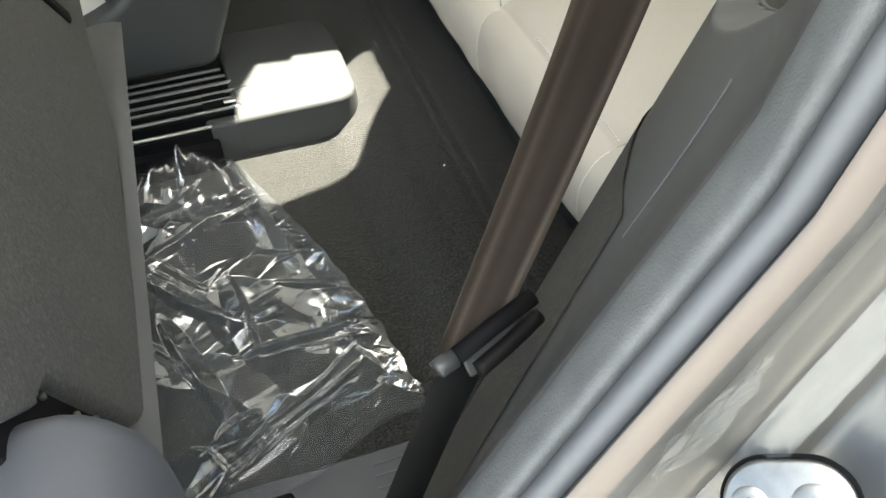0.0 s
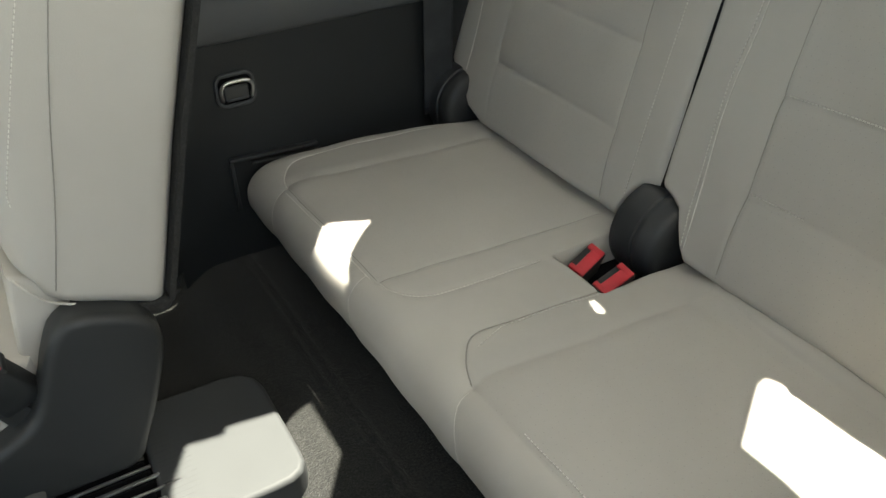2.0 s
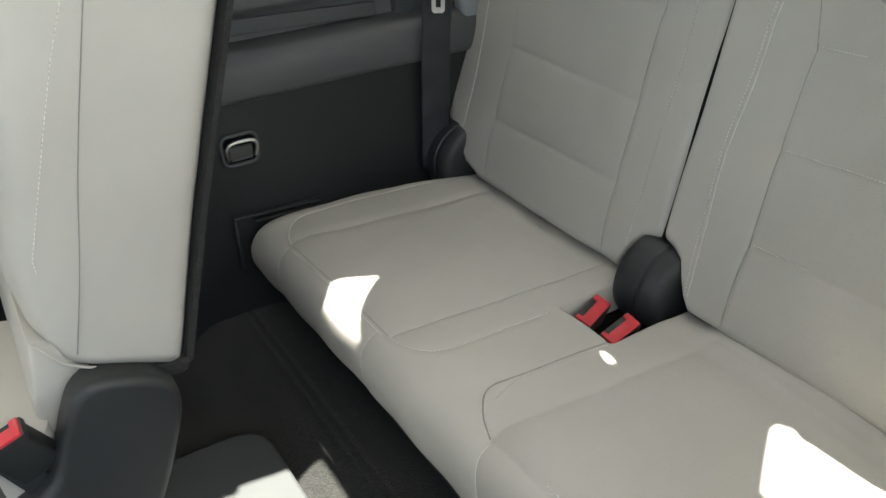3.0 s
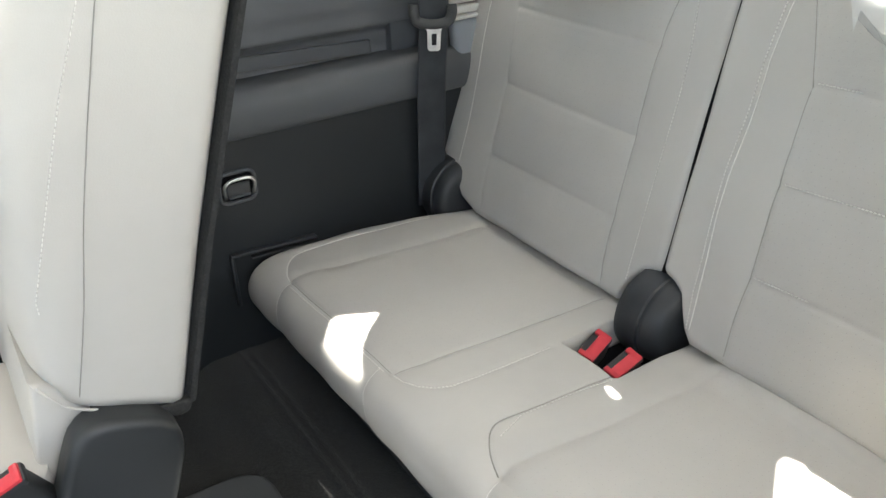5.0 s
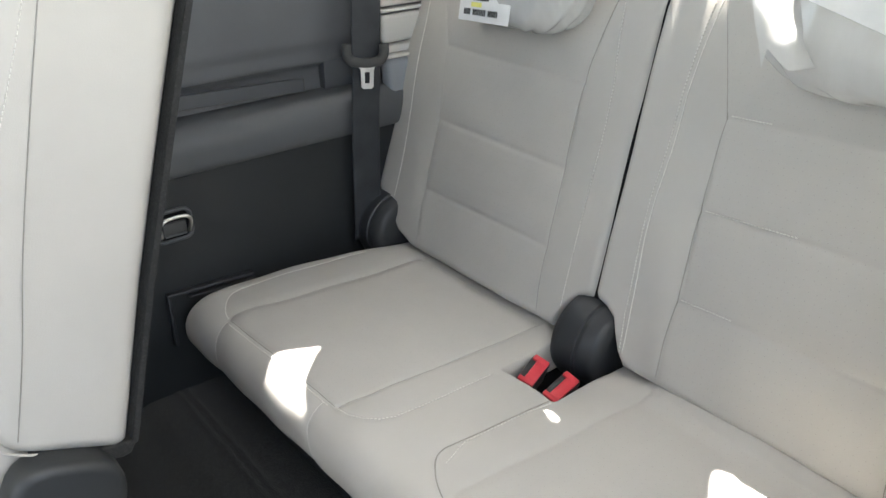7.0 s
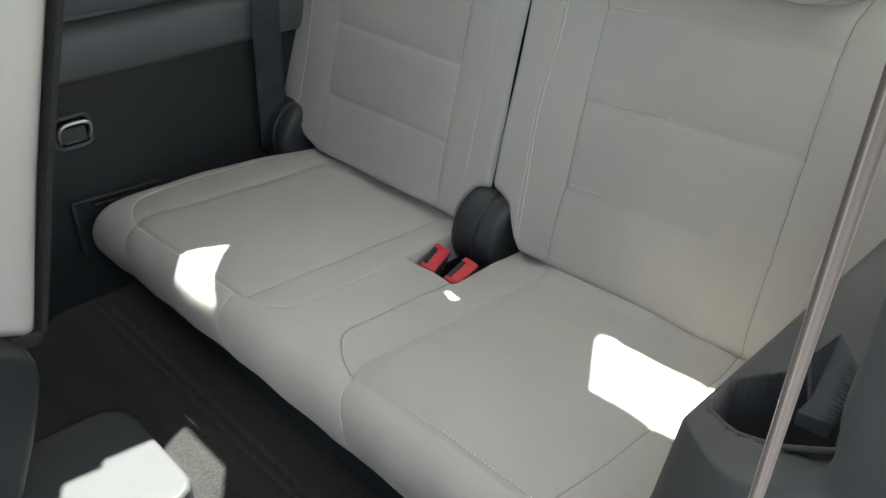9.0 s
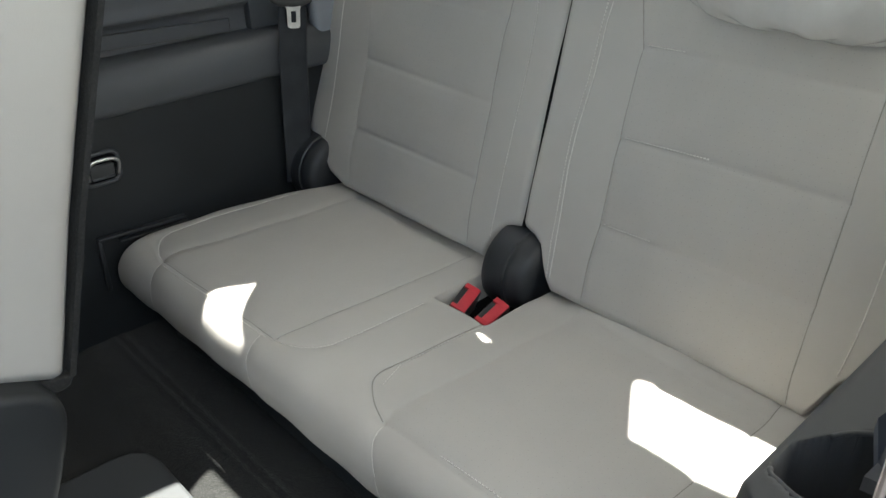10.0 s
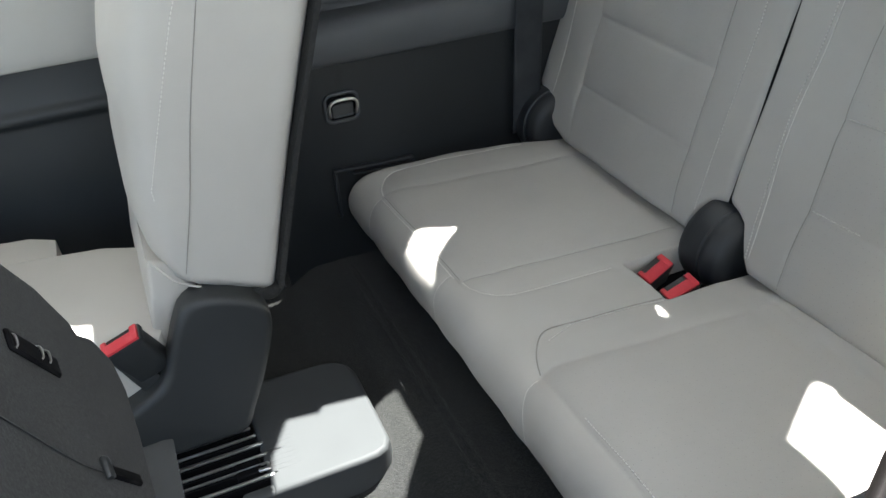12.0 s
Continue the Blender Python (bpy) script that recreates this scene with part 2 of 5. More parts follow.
# ---- building ----
def link_mesh(name, verts, faces, mat, parent=None, label="", smooth=True):
    me = bpy.data.meshes.new(name)
    me.from_pydata([tuple(map(float, v)) for v in verts], [], [tuple(f) for f in faces])
    me.materials.append(mat)
    if smooth:
        me.polygons.foreach_set("use_smooth", [True] * len(me.polygons))
    me.update()
    ob = new(name, me)
    if parent is not None:
        ob.parent = parent
        ob.matrix_parent_inverse = Matrix.Translation(-base_of(parent))
    if label:
        ob["label"] = label
    return ob


def base_of(ob):
    """Where a thing's own origin lies; parts keep theirs at the world's."""
    return Vector(ob.location) if ob.parent is None else Vector((0, 0, 0))


def part(name, bm, mat, parent=None, label="", smooth=True, sharp=40):
    me = bpy.data.meshes.new(name)
    bmesh.ops.recalc_face_normals(bm, faces=bm.faces)
    bm.to_mesh(me)
    bm.free()
    me.materials.append(mat)
    if smooth:
        me.polygons.foreach_set("use_smooth", [True] * len(me.polygons))
        me.set_sharp_from_angle(angle=radians(sharp))
    me.update()
    ob = new(name, me)
    if parent is not None:
        ob.parent = parent
        ob.matrix_parent_inverse = Matrix.Translation(-base_of(parent))
    if label:
        ob["label"] = label
    return ob


def thing(name, base, label, category, group="", kind=""):
    ob = new(name)
    ob.empty_display_size = 0.05
    ob.location = base
    return tagged(ob, label, category, group, kind)


def rbox(size, m=None, r=0.004, seg=2):
    bm = bmesh.new()
    bmesh.ops.create_cube(bm, size=1)
    bmesh.ops.scale(bm, vec=size, verts=bm.verts)
    if r > 0:
        bmesh.ops.bevel(bm, geom=bm.edges[:], offset=min(r, min(size) * 0.45), segments=seg, profile=0.5, affect="EDGES")
    if m is not None:
        bm.transform(m)
    return bm


def merge(*bms):
    out = bmesh.new()
    for b in bms:
        me = bpy.data.meshes.new("tmp")
        b.to_mesh(me)
        out.from_mesh(me)
        bpy.data.meshes.remove(me)
        b.free()
    return out


def prism(profile, y0, y1, r=0.006, seg=3):
    """A side profile of (x, z) points drawn out from y0 to y1, with rounded edges."""
    bm = bmesh.new()
    vs = [bm.verts.new((x, y0, z)) for x, z in profile]
    f = bm.faces.new(vs)
    ext = bmesh.ops.extrude_face_region(bm, geom=[f])
    bmesh.ops.translate(bm, vec=(0, y1 - y0, 0), verts=[g for g in ext["geom"] if isinstance(g, bmesh.types.BMVert)])
    if r > 0:
        caps = [e for e in bm.edges if abs(e.verts[0].co.y - e.verts[1].co.y) < 1e-6]
        bmesh.ops.bevel(bm, geom=caps, offset=r, segments=seg, profile=0.5, affect="EDGES")
    return bm


def spline(points, n):
    """Points on a smooth line through the given ones, evenly spread."""
    p = np.array(points, float)
    q = np.vstack([2 * p[0] - p[1], p, 2 * p[-1] - p[-2]])
    out = []
    for i in range(1, len(q) - 2):
        for t in np.linspace(0, 1, 24, endpoint=False):
            a, b, c, d = q[i - 1], q[i], q[i + 1], q[i + 2]
            out.append(0.5 * (2 * b + (c - a) * t + (2 * a - 5 * b + 4 * c - d) * t * t + (3 * b - a - 3 * c + d) * t ** 3))
    out.append(p[-1])
    out = np.array(out)
    s = np.r_[0, np.cumsum(np.linalg.norm(np.diff(out, axis=0), axis=1))]
    k = np.linspace(0, s[-1], n)
    return np.stack([np.interp(k, s, out[:, j]) for j in range(p.shape[1])], 1)


def tube(points, radius, sides=8, flat=None):
    """A tube along a line; flat=(width, thickness, across) makes it a strap."""
    p = np.array(points, float)
    tan = np.gradient(p, axis=0)
    tan /= np.linalg.norm(tan, axis=1)[:, None] + 1e-12
    ref = np.array(flat[2] if flat else (0.13, 0.31, 0.94), float)
    verts, faces = [], []
    for c, t in zip(p, tan):
        a = ref - t * (ref @ t)
        a /= np.linalg.norm(a)
        b = np.cross(t, a)
        for k in range(sides):
            w = 2 * math.pi * (k + 0.5) / sides
            ca, sb = math.cos(w), math.sin(w)
            if flat:
                verts.append(c + a * math.copysign(abs(ca) ** 0.35, ca) * flat[0] / 2 + b * sb * flat[1] / 2)
            else:
                verts.append(c + (a * ca + b * sb) * radius)
    m = len(p)
    for i in range(m - 1):
        for k in range(sides):
            k2 = (k + 1) % sides
            faces.append((i * sides + k, i * sides + k2, (i + 1) * sides + k2, (i + 1) * sides + k))
    faces.append(tuple(range(sides))[::-1])
    faces.append(tuple((m - 1) * sides + k for k in range(sides)))
    return verts, faces


def grid_faces(nu, nv, start=0):
    return [(start + i * nv + j, start + i * nv + j + 1, start + (i + 1) * nv + j + 1, start + (i + 1) * nv + j) for i in range(nu - 1) for j in range(nv - 1)]


def line_distance(px, py, line):
    """How far each point lies from a line of corners."""
    best = np.full(np.shape(px), 9.0)
    for (ax, ay), (bx, by) in zip(line, line[1:]):
        dx, dy = bx - ax, by - ay
        t = np.clip(((px - ax) * dx + (py - ay) * dy) / (dx * dx + dy * dy), 0, 1)
        best = np.minimum(best, np.hypot(px - ax - t * dx, py - ay - t * dy))
    return best


def ridged(u, w, seed):
    """Sharp-crested noise, for creases."""
    return 1 - abs(noise.noise((u, w, seed))) * 2


def smoothstep(a, b, x):
    t = np.clip((x - a) / (b - a), 0, 1)
    return t * t * (3 - 2 * t)


def along(line, step):
    """Points every step metres along a line of corners, with its direction."""
    p = np.array(line, float)
    s = np.r_[0, np.cumsum(np.linalg.norm(np.diff(p, axis=0), axis=1))]
    k = np.arange(step / 2, s[-1], step)
    q = np.stack([np.interp(k, s, p[:, j]) for j in range(2)], 1)
    d = np.stack([np.interp(k + 1e-4, s, p[:, j]) - np.interp(k - 1e-4, s, p[:, j]) for j in range(2)], 1)
    return q, d / (np.linalg.norm(d, axis=1)[:, None] + 1e-12)


def stitches(surface, lines, gap=0.0050, length=0.0030, r=0.0008):
    """Short threads on a surface, along lines in its own two coordinates."""
    verts, faces = [], []
    for line in lines:
        q, d = along(line, gap)
        for (a, b), (u, v) in zip(q, d):
            p0, p1 = np.array(surface(a - u * length / 2, b - v * length / 2)), np.array(surface(a + u * length / 2, b + v * length / 2))
            vv, ff = tube([p0, (p0 + p1) / 2, p1], r, 5)
            faces += [tuple(i + len(verts) for i in f) for f in ff]
            verts += vv
    return verts, faces


# ---- the car's shell ----
ROOF_Z = 1.12
floor_x, floor_y = np.r_[np.linspace(-2.3, -0.58, 60), np.linspace(-0.575, -0.38, 100), np.linspace(-0.37, 1.0, 40)], np.linspace(-1.10, 0.19, 92)
FX, FY = np.meshgrid(floor_x, floor_y, indexing="ij")


def floor_height(x, y):
    z = -0.008 + 0.046 * smoothstep(-0.56, -0.46, x)
    for ridge in (-0.420, -0.404):
        z = z + 0.0021 * np.exp(-((x - ridge) / 0.006) ** 2)
    return z + 0.002 * np.sin(9 * x + 4 * y) * np.cos(7 * y)


FZ = floor_height(FX, FY)
floor = link_mesh("floor", np.stack([FX, FY, FZ], -1).reshape(-1, 3), grid_faces(200, 92), CARPET)
tagged(floor, "dark brown-black speckled carpet of the car floor", "floor", kind="structure")

tab = part("trim_floor_tab", merge(rbox((0.046, 0.030, 0.014), Matrix.Translation((-0.548, 0.140, 0.000)), 0.005, 3), rbox((0.016, 0.034, 0.020), Matrix.Translation((-0.568, 0.142, 0.002)), 0.006, 3)), BLACK)
tagged(tab, "small black plastic tab at the carpet's edge", "trim", kind="structure")

ground = link_mesh("ground", [(-400, -400, -0.52), (400, -400, -0.52), (400, 400, -0.52), (-400, 400, -0.52)], [(0, 1, 2, 3)], ASPHALT)
tagged(ground, "grey paved ground outside the car", "ground", kind="structure")


def side_panel(name, profile, x0, x1, mat, label, n=60, bow=0.0, parent=None):
    """A lining drawn along the car, from a profile of (y, z) points."""
    p = spline(profile, 70)
    xs = np.linspace(x0, x1, n)
    verts = [(x, y + bow * ((x - x0) / (x1 - x0)) ** 2, z) for x in xs for y, z in p]
    ob = link_mesh(name, verts, grid_faces(n, 70), mat, parent, label if parent else "")
    if not parent:
        tagged(ob, label, "wall", kind="structure")
    return ob


# far side: lower lining, rounded ledge, pocket and upper lining
side_panel("wall_far_lower", [(0.115, -0.03), (0.112, 0.1), (0.108, 0.25), (0.106, 0.36), (0.105, 0.416)], -0.52, 0.6, TRIM_DARK, "dark smooth lower side lining of the car")
side_panel("wall_far_ledge", [(0.105, 0.416), (0.098, 0.419), (0.094, 0.43), (0.0945, 0.45), (0.099, 0.468), (0.108, 0.48), (0.122, 0.487), (0.15, 0.489), (0.166, 0.489)], -0.52, 0.6, TRIM_GREY, "slate-grey rounded ledge of the side lining")
side_panel("wall_far_upper", [(0.166, 0.489), (0.168, 0.495), (0.168, 0.518), (0.165, 0.527), (0.158, 0.533), (0.150, 0.539), (0.149, 0.56), (0.145, 0.575), (0.144, 0.6), (0.142, 0.68), (0.138, 0.76)], -0.52, 0.6, TRIM_LIT, "slate-grey upper side lining of the car")
side_panel("wall_far_front", [(0.165, -0.03), (0.155, 0.12), (0.15, 0.3), (0.15, 0.395), (0.143, 0.405), (0.14, 0.42), (0.15, 0.43), (0.155, 0.47), (0.155, 0.485)], -2.3, -0.5, TRIM_DARK, "dark lower lining of the far rear door")
side_panel("wall_far_front_upper", [(0.155, 0.485), (0.145, 0.49), (0.14, 0.52), (0.14, 0.6), (0.15, 0.7), (0.16, 0.76)], -2.3, -0.56, DOOR_VINYL, "pale upper lining of the far rear door")
far_pillar = part("wall_far_pillar", prism([(-0.56, 0.4), (-0.50, 0.4), (-0.47, 0.75), (-0.44, 1.12), (-0.54, 1.12)], 0.09, 0.2, 0.008), TRIM_DARK)
tagged(far_pillar, "dark lining of the far door pillar", "pillar", kind="structure")
for x0, x1 in ((-2.3, -1.45), (-0.03, 0.06), (0.58, 0.75)):
    ob = part("wall_far_post", rbox((x1 - x0, 0.05, 0.37), Matrix.Translation(((x0 + x1) / 2, 0.17, 0.94)), 0.01), HEADLINER)
    tagged(ob, "pale window post of the far side", "pillar", kind="structure")
sill = part("trim_far_window_sill", rbox((3.1, 0.06, 0.03), Matrix.Translation((-0.75, 0.175, 0.765)), 0.008), TRIM_GREY)
tagged(sill, "grey sill under the far windows", "sill", kind="structure")
for nm, x0, x1 in (("window_1", -1.45, -0.52), ("window_2", -0.46, -0.03), ("window_3", 0.06, 0.58)):
    pane = part(nm, rbox((x1 - x0, 0.004, 0.36), Matrix.Translation(((x0 + x1) / 2, 0.2, 0.94)), 0.001, 1), GLASS)
    pane.visible_shadow = False
    tagged(pane, "clear side window of the car", "window", kind="structure")

# outer skin of the far side, under the windows
skin = part("wall_far_outer", rbox((3.3, 0.02, 1.05), Matrix.Translation((-0.65, 0.23, 0.23)), 0.006), PAINT)
tagged(skin, "silver-grey painted outer side of the car", "car body", kind="structure")

# tailgate and front closure
tail = part("wall_tail", rbox((0.05, 1.3, 0.84), Matrix.Translation((1.0, -0.43, 0.36)), 0.01), TRIM_DARK)
tagged(tail, "dark lining of the tailgate", "wall", kind="structure")
front = part("wall_front", rbox((0.06, 1.36, 0.75), Matrix.Translation((-2.33, -0.46, 0.28)), 0.01), TRIM_DARK)
tagged(front, "dark dashboard closing the front of the cabin", "dashboard", kind="structure")

# unseen stencil sheet in the roof; holes cut to shape the sun patches
STENCIL_BAY = [(-0.68, -0.80), (0.34, -0.80), (0.34, 0.06), (-0.68, 0.06)]
# hole outlines traced back along the sun from patches in the camera's view
STENCIL_HOLES = [
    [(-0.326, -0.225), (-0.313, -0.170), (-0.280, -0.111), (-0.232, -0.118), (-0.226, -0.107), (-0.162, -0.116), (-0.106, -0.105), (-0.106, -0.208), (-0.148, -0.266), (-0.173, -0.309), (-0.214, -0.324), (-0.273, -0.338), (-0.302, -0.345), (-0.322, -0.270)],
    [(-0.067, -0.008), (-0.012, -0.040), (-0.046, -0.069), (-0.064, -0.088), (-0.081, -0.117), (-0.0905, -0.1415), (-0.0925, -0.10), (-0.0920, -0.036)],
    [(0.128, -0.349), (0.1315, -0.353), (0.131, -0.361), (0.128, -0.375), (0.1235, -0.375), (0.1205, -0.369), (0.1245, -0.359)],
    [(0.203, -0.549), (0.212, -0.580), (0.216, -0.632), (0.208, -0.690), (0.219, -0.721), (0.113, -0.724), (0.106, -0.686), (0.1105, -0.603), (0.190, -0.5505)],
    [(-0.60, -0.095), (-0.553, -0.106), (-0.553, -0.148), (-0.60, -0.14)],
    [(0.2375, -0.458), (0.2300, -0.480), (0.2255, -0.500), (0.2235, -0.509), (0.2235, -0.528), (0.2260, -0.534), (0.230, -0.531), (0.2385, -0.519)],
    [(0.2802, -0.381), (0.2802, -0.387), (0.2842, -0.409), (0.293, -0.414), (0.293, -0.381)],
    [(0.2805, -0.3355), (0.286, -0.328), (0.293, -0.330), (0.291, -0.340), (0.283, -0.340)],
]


def sheet_with_gaps(outline, gaps, z, thick):
    bm = bmesh.new()
    edges = []
    for loop in [outline] + gaps:
        vs = [bm.verts.new((x, y, z)) for x, y in loop]
        edges += [bm.edges.new((vs[i], vs[(i + 1) % len(vs)])) for i in range(len(vs))]
    bmesh.ops.triangle_fill(bm, edges=edges, use_beauty=True)
    ext = bmesh.ops.extrude_face_region(bm, geom=bm.faces[:])
    bmesh.ops.translate(bm, vec=(0, 0, thick), verts=[g for g in ext["geom"] if isinstance(g, bmesh.types.BMVert)])
    return bm


# reaches past the side and tail walls to block sun from the windows
tagged(part("ceiling", sheet_with_gaps([(-2.4, -1.12), (1.13, -1.12), (1.13, 0.275), (-2.4, 0.275)], [STENCIL_BAY], ROOF_Z, 0.022), HEADLINER, smooth=False), "pale cloth headliner under the car roof", "ceiling", kind="structure")
shade = part("ceiling_stencil", sheet_with_gaps([(-0.679, -0.799), (0.339, -0.799), (0.339, 0.059), (-0.679, 0.059)], STENCIL_HOLES, ROOF_Z + 0.002, 0.003), HEADLINER, smooth=False)
tagged(shade, "pale unseen sheet with holes cut to shape the sun patches", "sunshade", kind="structure")
# glass pane added over the holed sheet, casting no shadow
added_pane = part("window_4", rbox((1.04, 0.88, 0.005), Matrix.Translation((-0.17, -0.37, ROOF_Z + 0.026)), 0.001, 1), GLASS)
added_pane.visible_shadow = False
tagged(added_pane, "clear unseen pane added over the holed roof sheet", "window", kind="structure")


# ---- near side: lining beside the bench, with the rounded front end and the cup pocket ----
def opening_path(z):
    """Where the rear edge of the door opening runs, at a height."""
    return -0.556 + 0.457 * (np.minimum(z, 0.50) - 0.139) + 0.18 * np.maximum(0, z - 0.50)


def seal_path(z):
    """Where the rubber door seal runs, ahead of the lining."""
    return -0.560 + 0.555 * (z - 0.35) - 0.277 * np.maximum(0, z - 0.50)


def edge_path(z):
    """Where the outer edge of the painted door frame runs."""
    return -0.464 + 0.38 * (z - 0.35) - 0.15 * np.maximum(0, z - 0.50)


NEAR_PROFILE = spline([(-0.938, 0.0), (-0.938, 0.15), (-0.939, 0.30), (-0.940, 0.41), (-0.942, 0.435), (-0.949, 0.446), (-0.962, 0.450), (-0.985, 0.454), (-1.012, 0.466), (-1.042, 0.492), (-1.062, 0.512), (-1.085, 0.54), (-1.098, 0.58), (-1.098, 0.66), (-1.09, 0.8), (-1.07, 1.0), (-1.05, 1.12)], 380)
FRONT_STEPS = 84


def front_end(z):
    """The lining's front end at a height: from the door seal round to its flat inner side."""
    o = float(opening_path(z))
    e = float(seal_path(z))
    first = [(e + 0.018, -1.126), (e + 0.006, -1.120), (e + 0.010, -1.112), (0.5 * (e + 0.010 + o - 0.030), -1.085), (o - 0.031, -1.058)]
    low = first + [(o - 0.020, -1.038), (o - 0.004, -1.008), (o + 0.022, -0.972), (o + 0.045, -0.950), (o + 0.075, -0.940), (o + 0.16, -0.938)]
    high = first + [(o - 0.018, -1.047), (o + 0.002, -1.050), (o + 0.022, -1.067), (o + 0.045, -1.085), (o + 0.075, -1.096), (o + 0.16, -1.098)]
    return spline(low, FRONT_STEPS), spline(high, FRONT_STEPS)


POCKET = [(-0.346, -0.953), (-0.355, -0.964), (-0.362, -0.980), (-0.365, -1.000), (-0.371, -1.022), (-0.381, -1.048), (-0.378, -1.064), (-0.345, -1.078), (-0.268, -1.066), (-0.270, -0.988), (-0.298, -0.963), (-0.316, -0.953)]


def in_pocket(x, y):
    """How deep inside the cup pocket's outline a place lies; negative outside."""
    odd = False
    for (ax, ay), (bx, by) in zip(POCKET, POCKET[1:] + POCKET[:1]):
        if (ay > y) != (by > y) and x < ax + (y - ay) * (bx - ax) / (by - ay):
            odd = not odd
    d = float(line_distance(x, y, POCKET + POCKET[:1]))
    return d if odd else -d


def near_point(x, y, z):
    if 0.44 < z < 0.54 and -0.40 < x < -0.22:
        z = z - 0.085 * float(smoothstep(-0.001, 0.003, in_pocket(x, y)))
    return x, y, z


def near_lining():
    rows = []
    for y, z in NEAR_PROFILE:
        low, high = front_end(z)
        h = float(smoothstep(0.455, 0.545, z))
        low = np.stack([low[:, 0], np.minimum(low[:, 1], y)], 1)
        rows.append((1 - h) * low + h * high)
    verts = []
    for k in range(FRONT_STEPS):
        verts += [near_point(*rows[i][k], z) for i, (y, z) in enumerate(NEAR_PROFILE)]
    back = np.r_[np.linspace(0.01, 0.4, 130), np.linspace(0.43, 1.0, 14)]
    for s in back:
        for i, (y, z) in enumerate(NEAR_PROFILE):
            x0, y0 = rows[i][-1]
            verts.append(near_point(x0 + s * (0.62 - x0), y0 + (min(-0.938, y) - y0) * min(1, s * 6), z))
    faces = []
    for q in grid_faces(FRONT_STEPS + len(back), len(NEAR_PROFILE)):
        x, _, z = np.mean([verts[i] for i in q], axis=0)
        if not (-0.02 < x < 0.52 and 0.68 < z < 1.0):
            faces.append(q)
    return verts, faces


v, f = near_lining()
lining = link_mesh("wall_near_lining", v, f, TRIM_SIDE)
tagged(lining, "charcoal side lining with a cup pocket beside the bench", "wall", kind="structure")
# unseen pane over the opening cut for the added near bench lamp
pane = part("window_5", rbox((0.58, 0.004, 0.36), Matrix.Translation((0.25, -1.103, 0.84)) @ Matrix.Rotation(radians(-4), 4, "X"), 0.001, 1), GLASS)
pane.visible_shadow = False
tagged(pane, "clear unseen quarter window added beside the bench", "window", kind="structure")
mark = []
for y, z in ((-1.0488, 0.370), (-1.0508, 0.391), (-1.0538, 0.416), (-1.0555, 0.434), (-1.0560, 0.452), (-1.0555, 0.468)):
    q = front_end(z)[0][6:60]
    mark.append((float(np.interp(y, q[:, 1], q[:, 0])) - 0.0003, y + 0.0003, z + 0.0001))
v, f = tube(spline(mark, 24), 0.0006, 6)
link_mesh("scratch", v, f, TRIM_JAMB, lining)
# carpeted foot of the lining
kz = np.linspace(0.0, 0.372, 46)
verts = []
FOOT = int(np.argmax(front_end(0.15)[0][:, 1] > -1.047))
for z in kz:
    r = front_end(z)[0]
    for x, y in r[FOOT:]:
        verts.append((x - 0.0010, y + 0.0012, z))
    verts.append((0.3, -0.9365, z))
tagged(link_mesh("trim_lining_carpet", verts, grid_faces(46, FRONT_STEPS - FOOT + 1), KICK_CARPET), "brown-black carpet on the foot of the lining", "carpet trim", kind="structure")
# rounded foot of the pillar lining between the carpet and the seal
verts = []
FOOT_Z, FOOT_N = np.linspace(0.06, 0.40, 60), 30
for z in FOOT_Z:
    r = front_end(z)[0]
    ys = np.linspace(-1.112, -1.042, FOOT_N)
    xs = np.interp(ys, r[4:70, 1], r[4:70, 0])
    rise = 0.0085 * float(smoothstep(0.405, 0.33, z))
    for k, (x, y) in enumerate(zip(xs, ys)):
        h = rise * math.sin(math.pi * (k / (FOOT_N - 1)) ** 0.75) ** 0.7 + 0.0004
        verts.append((x - 0.72 * h, y - 0.69 * h, z))
tagged(link_mesh("trim_pillar_foot", verts, grid_faces(60, FOOT_N), TRIM_SIDE), "charcoal rounded foot of the pillar lining", "trim", kind="structure")
# the cup pocket: rounded rim, smooth well and a ribbed ledge
rim_line = np.array([(*p, 0.0) for p in spline(POCKET[-3:] + POCKET + POCKET[:4], 190)[30:151]])
rim_line[:, 2] = np.interp(-rim_line[:, 1], -NEAR_PROFILE[:, 0], NEAR_PROFILE[:, 1])
v, f = tube(rim_line - np.array((0, 0, 0.0016)), 0.0022, 12)
link_mesh("pocket_rim", v, f, TRIM_SIDE, lining)
mid = rim_line.mean(0)
rings = [mid + (rim_line - mid) * np.array((k, k, 1)) - np.array((0, 0, h)) for k, h in ((0.99, 0.001), (0.97, 0.02), (0.94, 0.05), (0.88, 0.066), (0.70, 0.072), (0.01, 0.072))]
verts = [p for r in rings for p in r]
link_mesh("pocket_well", verts, grid_faces(6, len(rim_line)), TRIM_SIDE, lining)
ledge = [(-0.3110, -0.9997, 0.450), (-0.3082, -1.0225, 0.450), (-0.2885, -1.0264, 0.485), (-0.2757, -1.0028, 0.500), (-0.2930, -0.9930, 0.485), (-0.2975, -1.0022, 0.455)]
bm = bmesh.new()
f = bm.faces.new([bm.verts.new(p) for p in ledge])
ext = bmesh.ops.extrude_face_region(bm, geom=[f])
bmesh.ops.translate(bm, vec=(0, 0, -0.012), verts=[g for g in ext["geom"] if isinstance(g, bmesh.types.BMVert)])
cup = part("trim_cup_pocket_ledge", bm, TRIM_LIT, sharp=25)
tagged(cup, "charcoal ribbed ledge in the cup pocket", "trim", kind="structure")
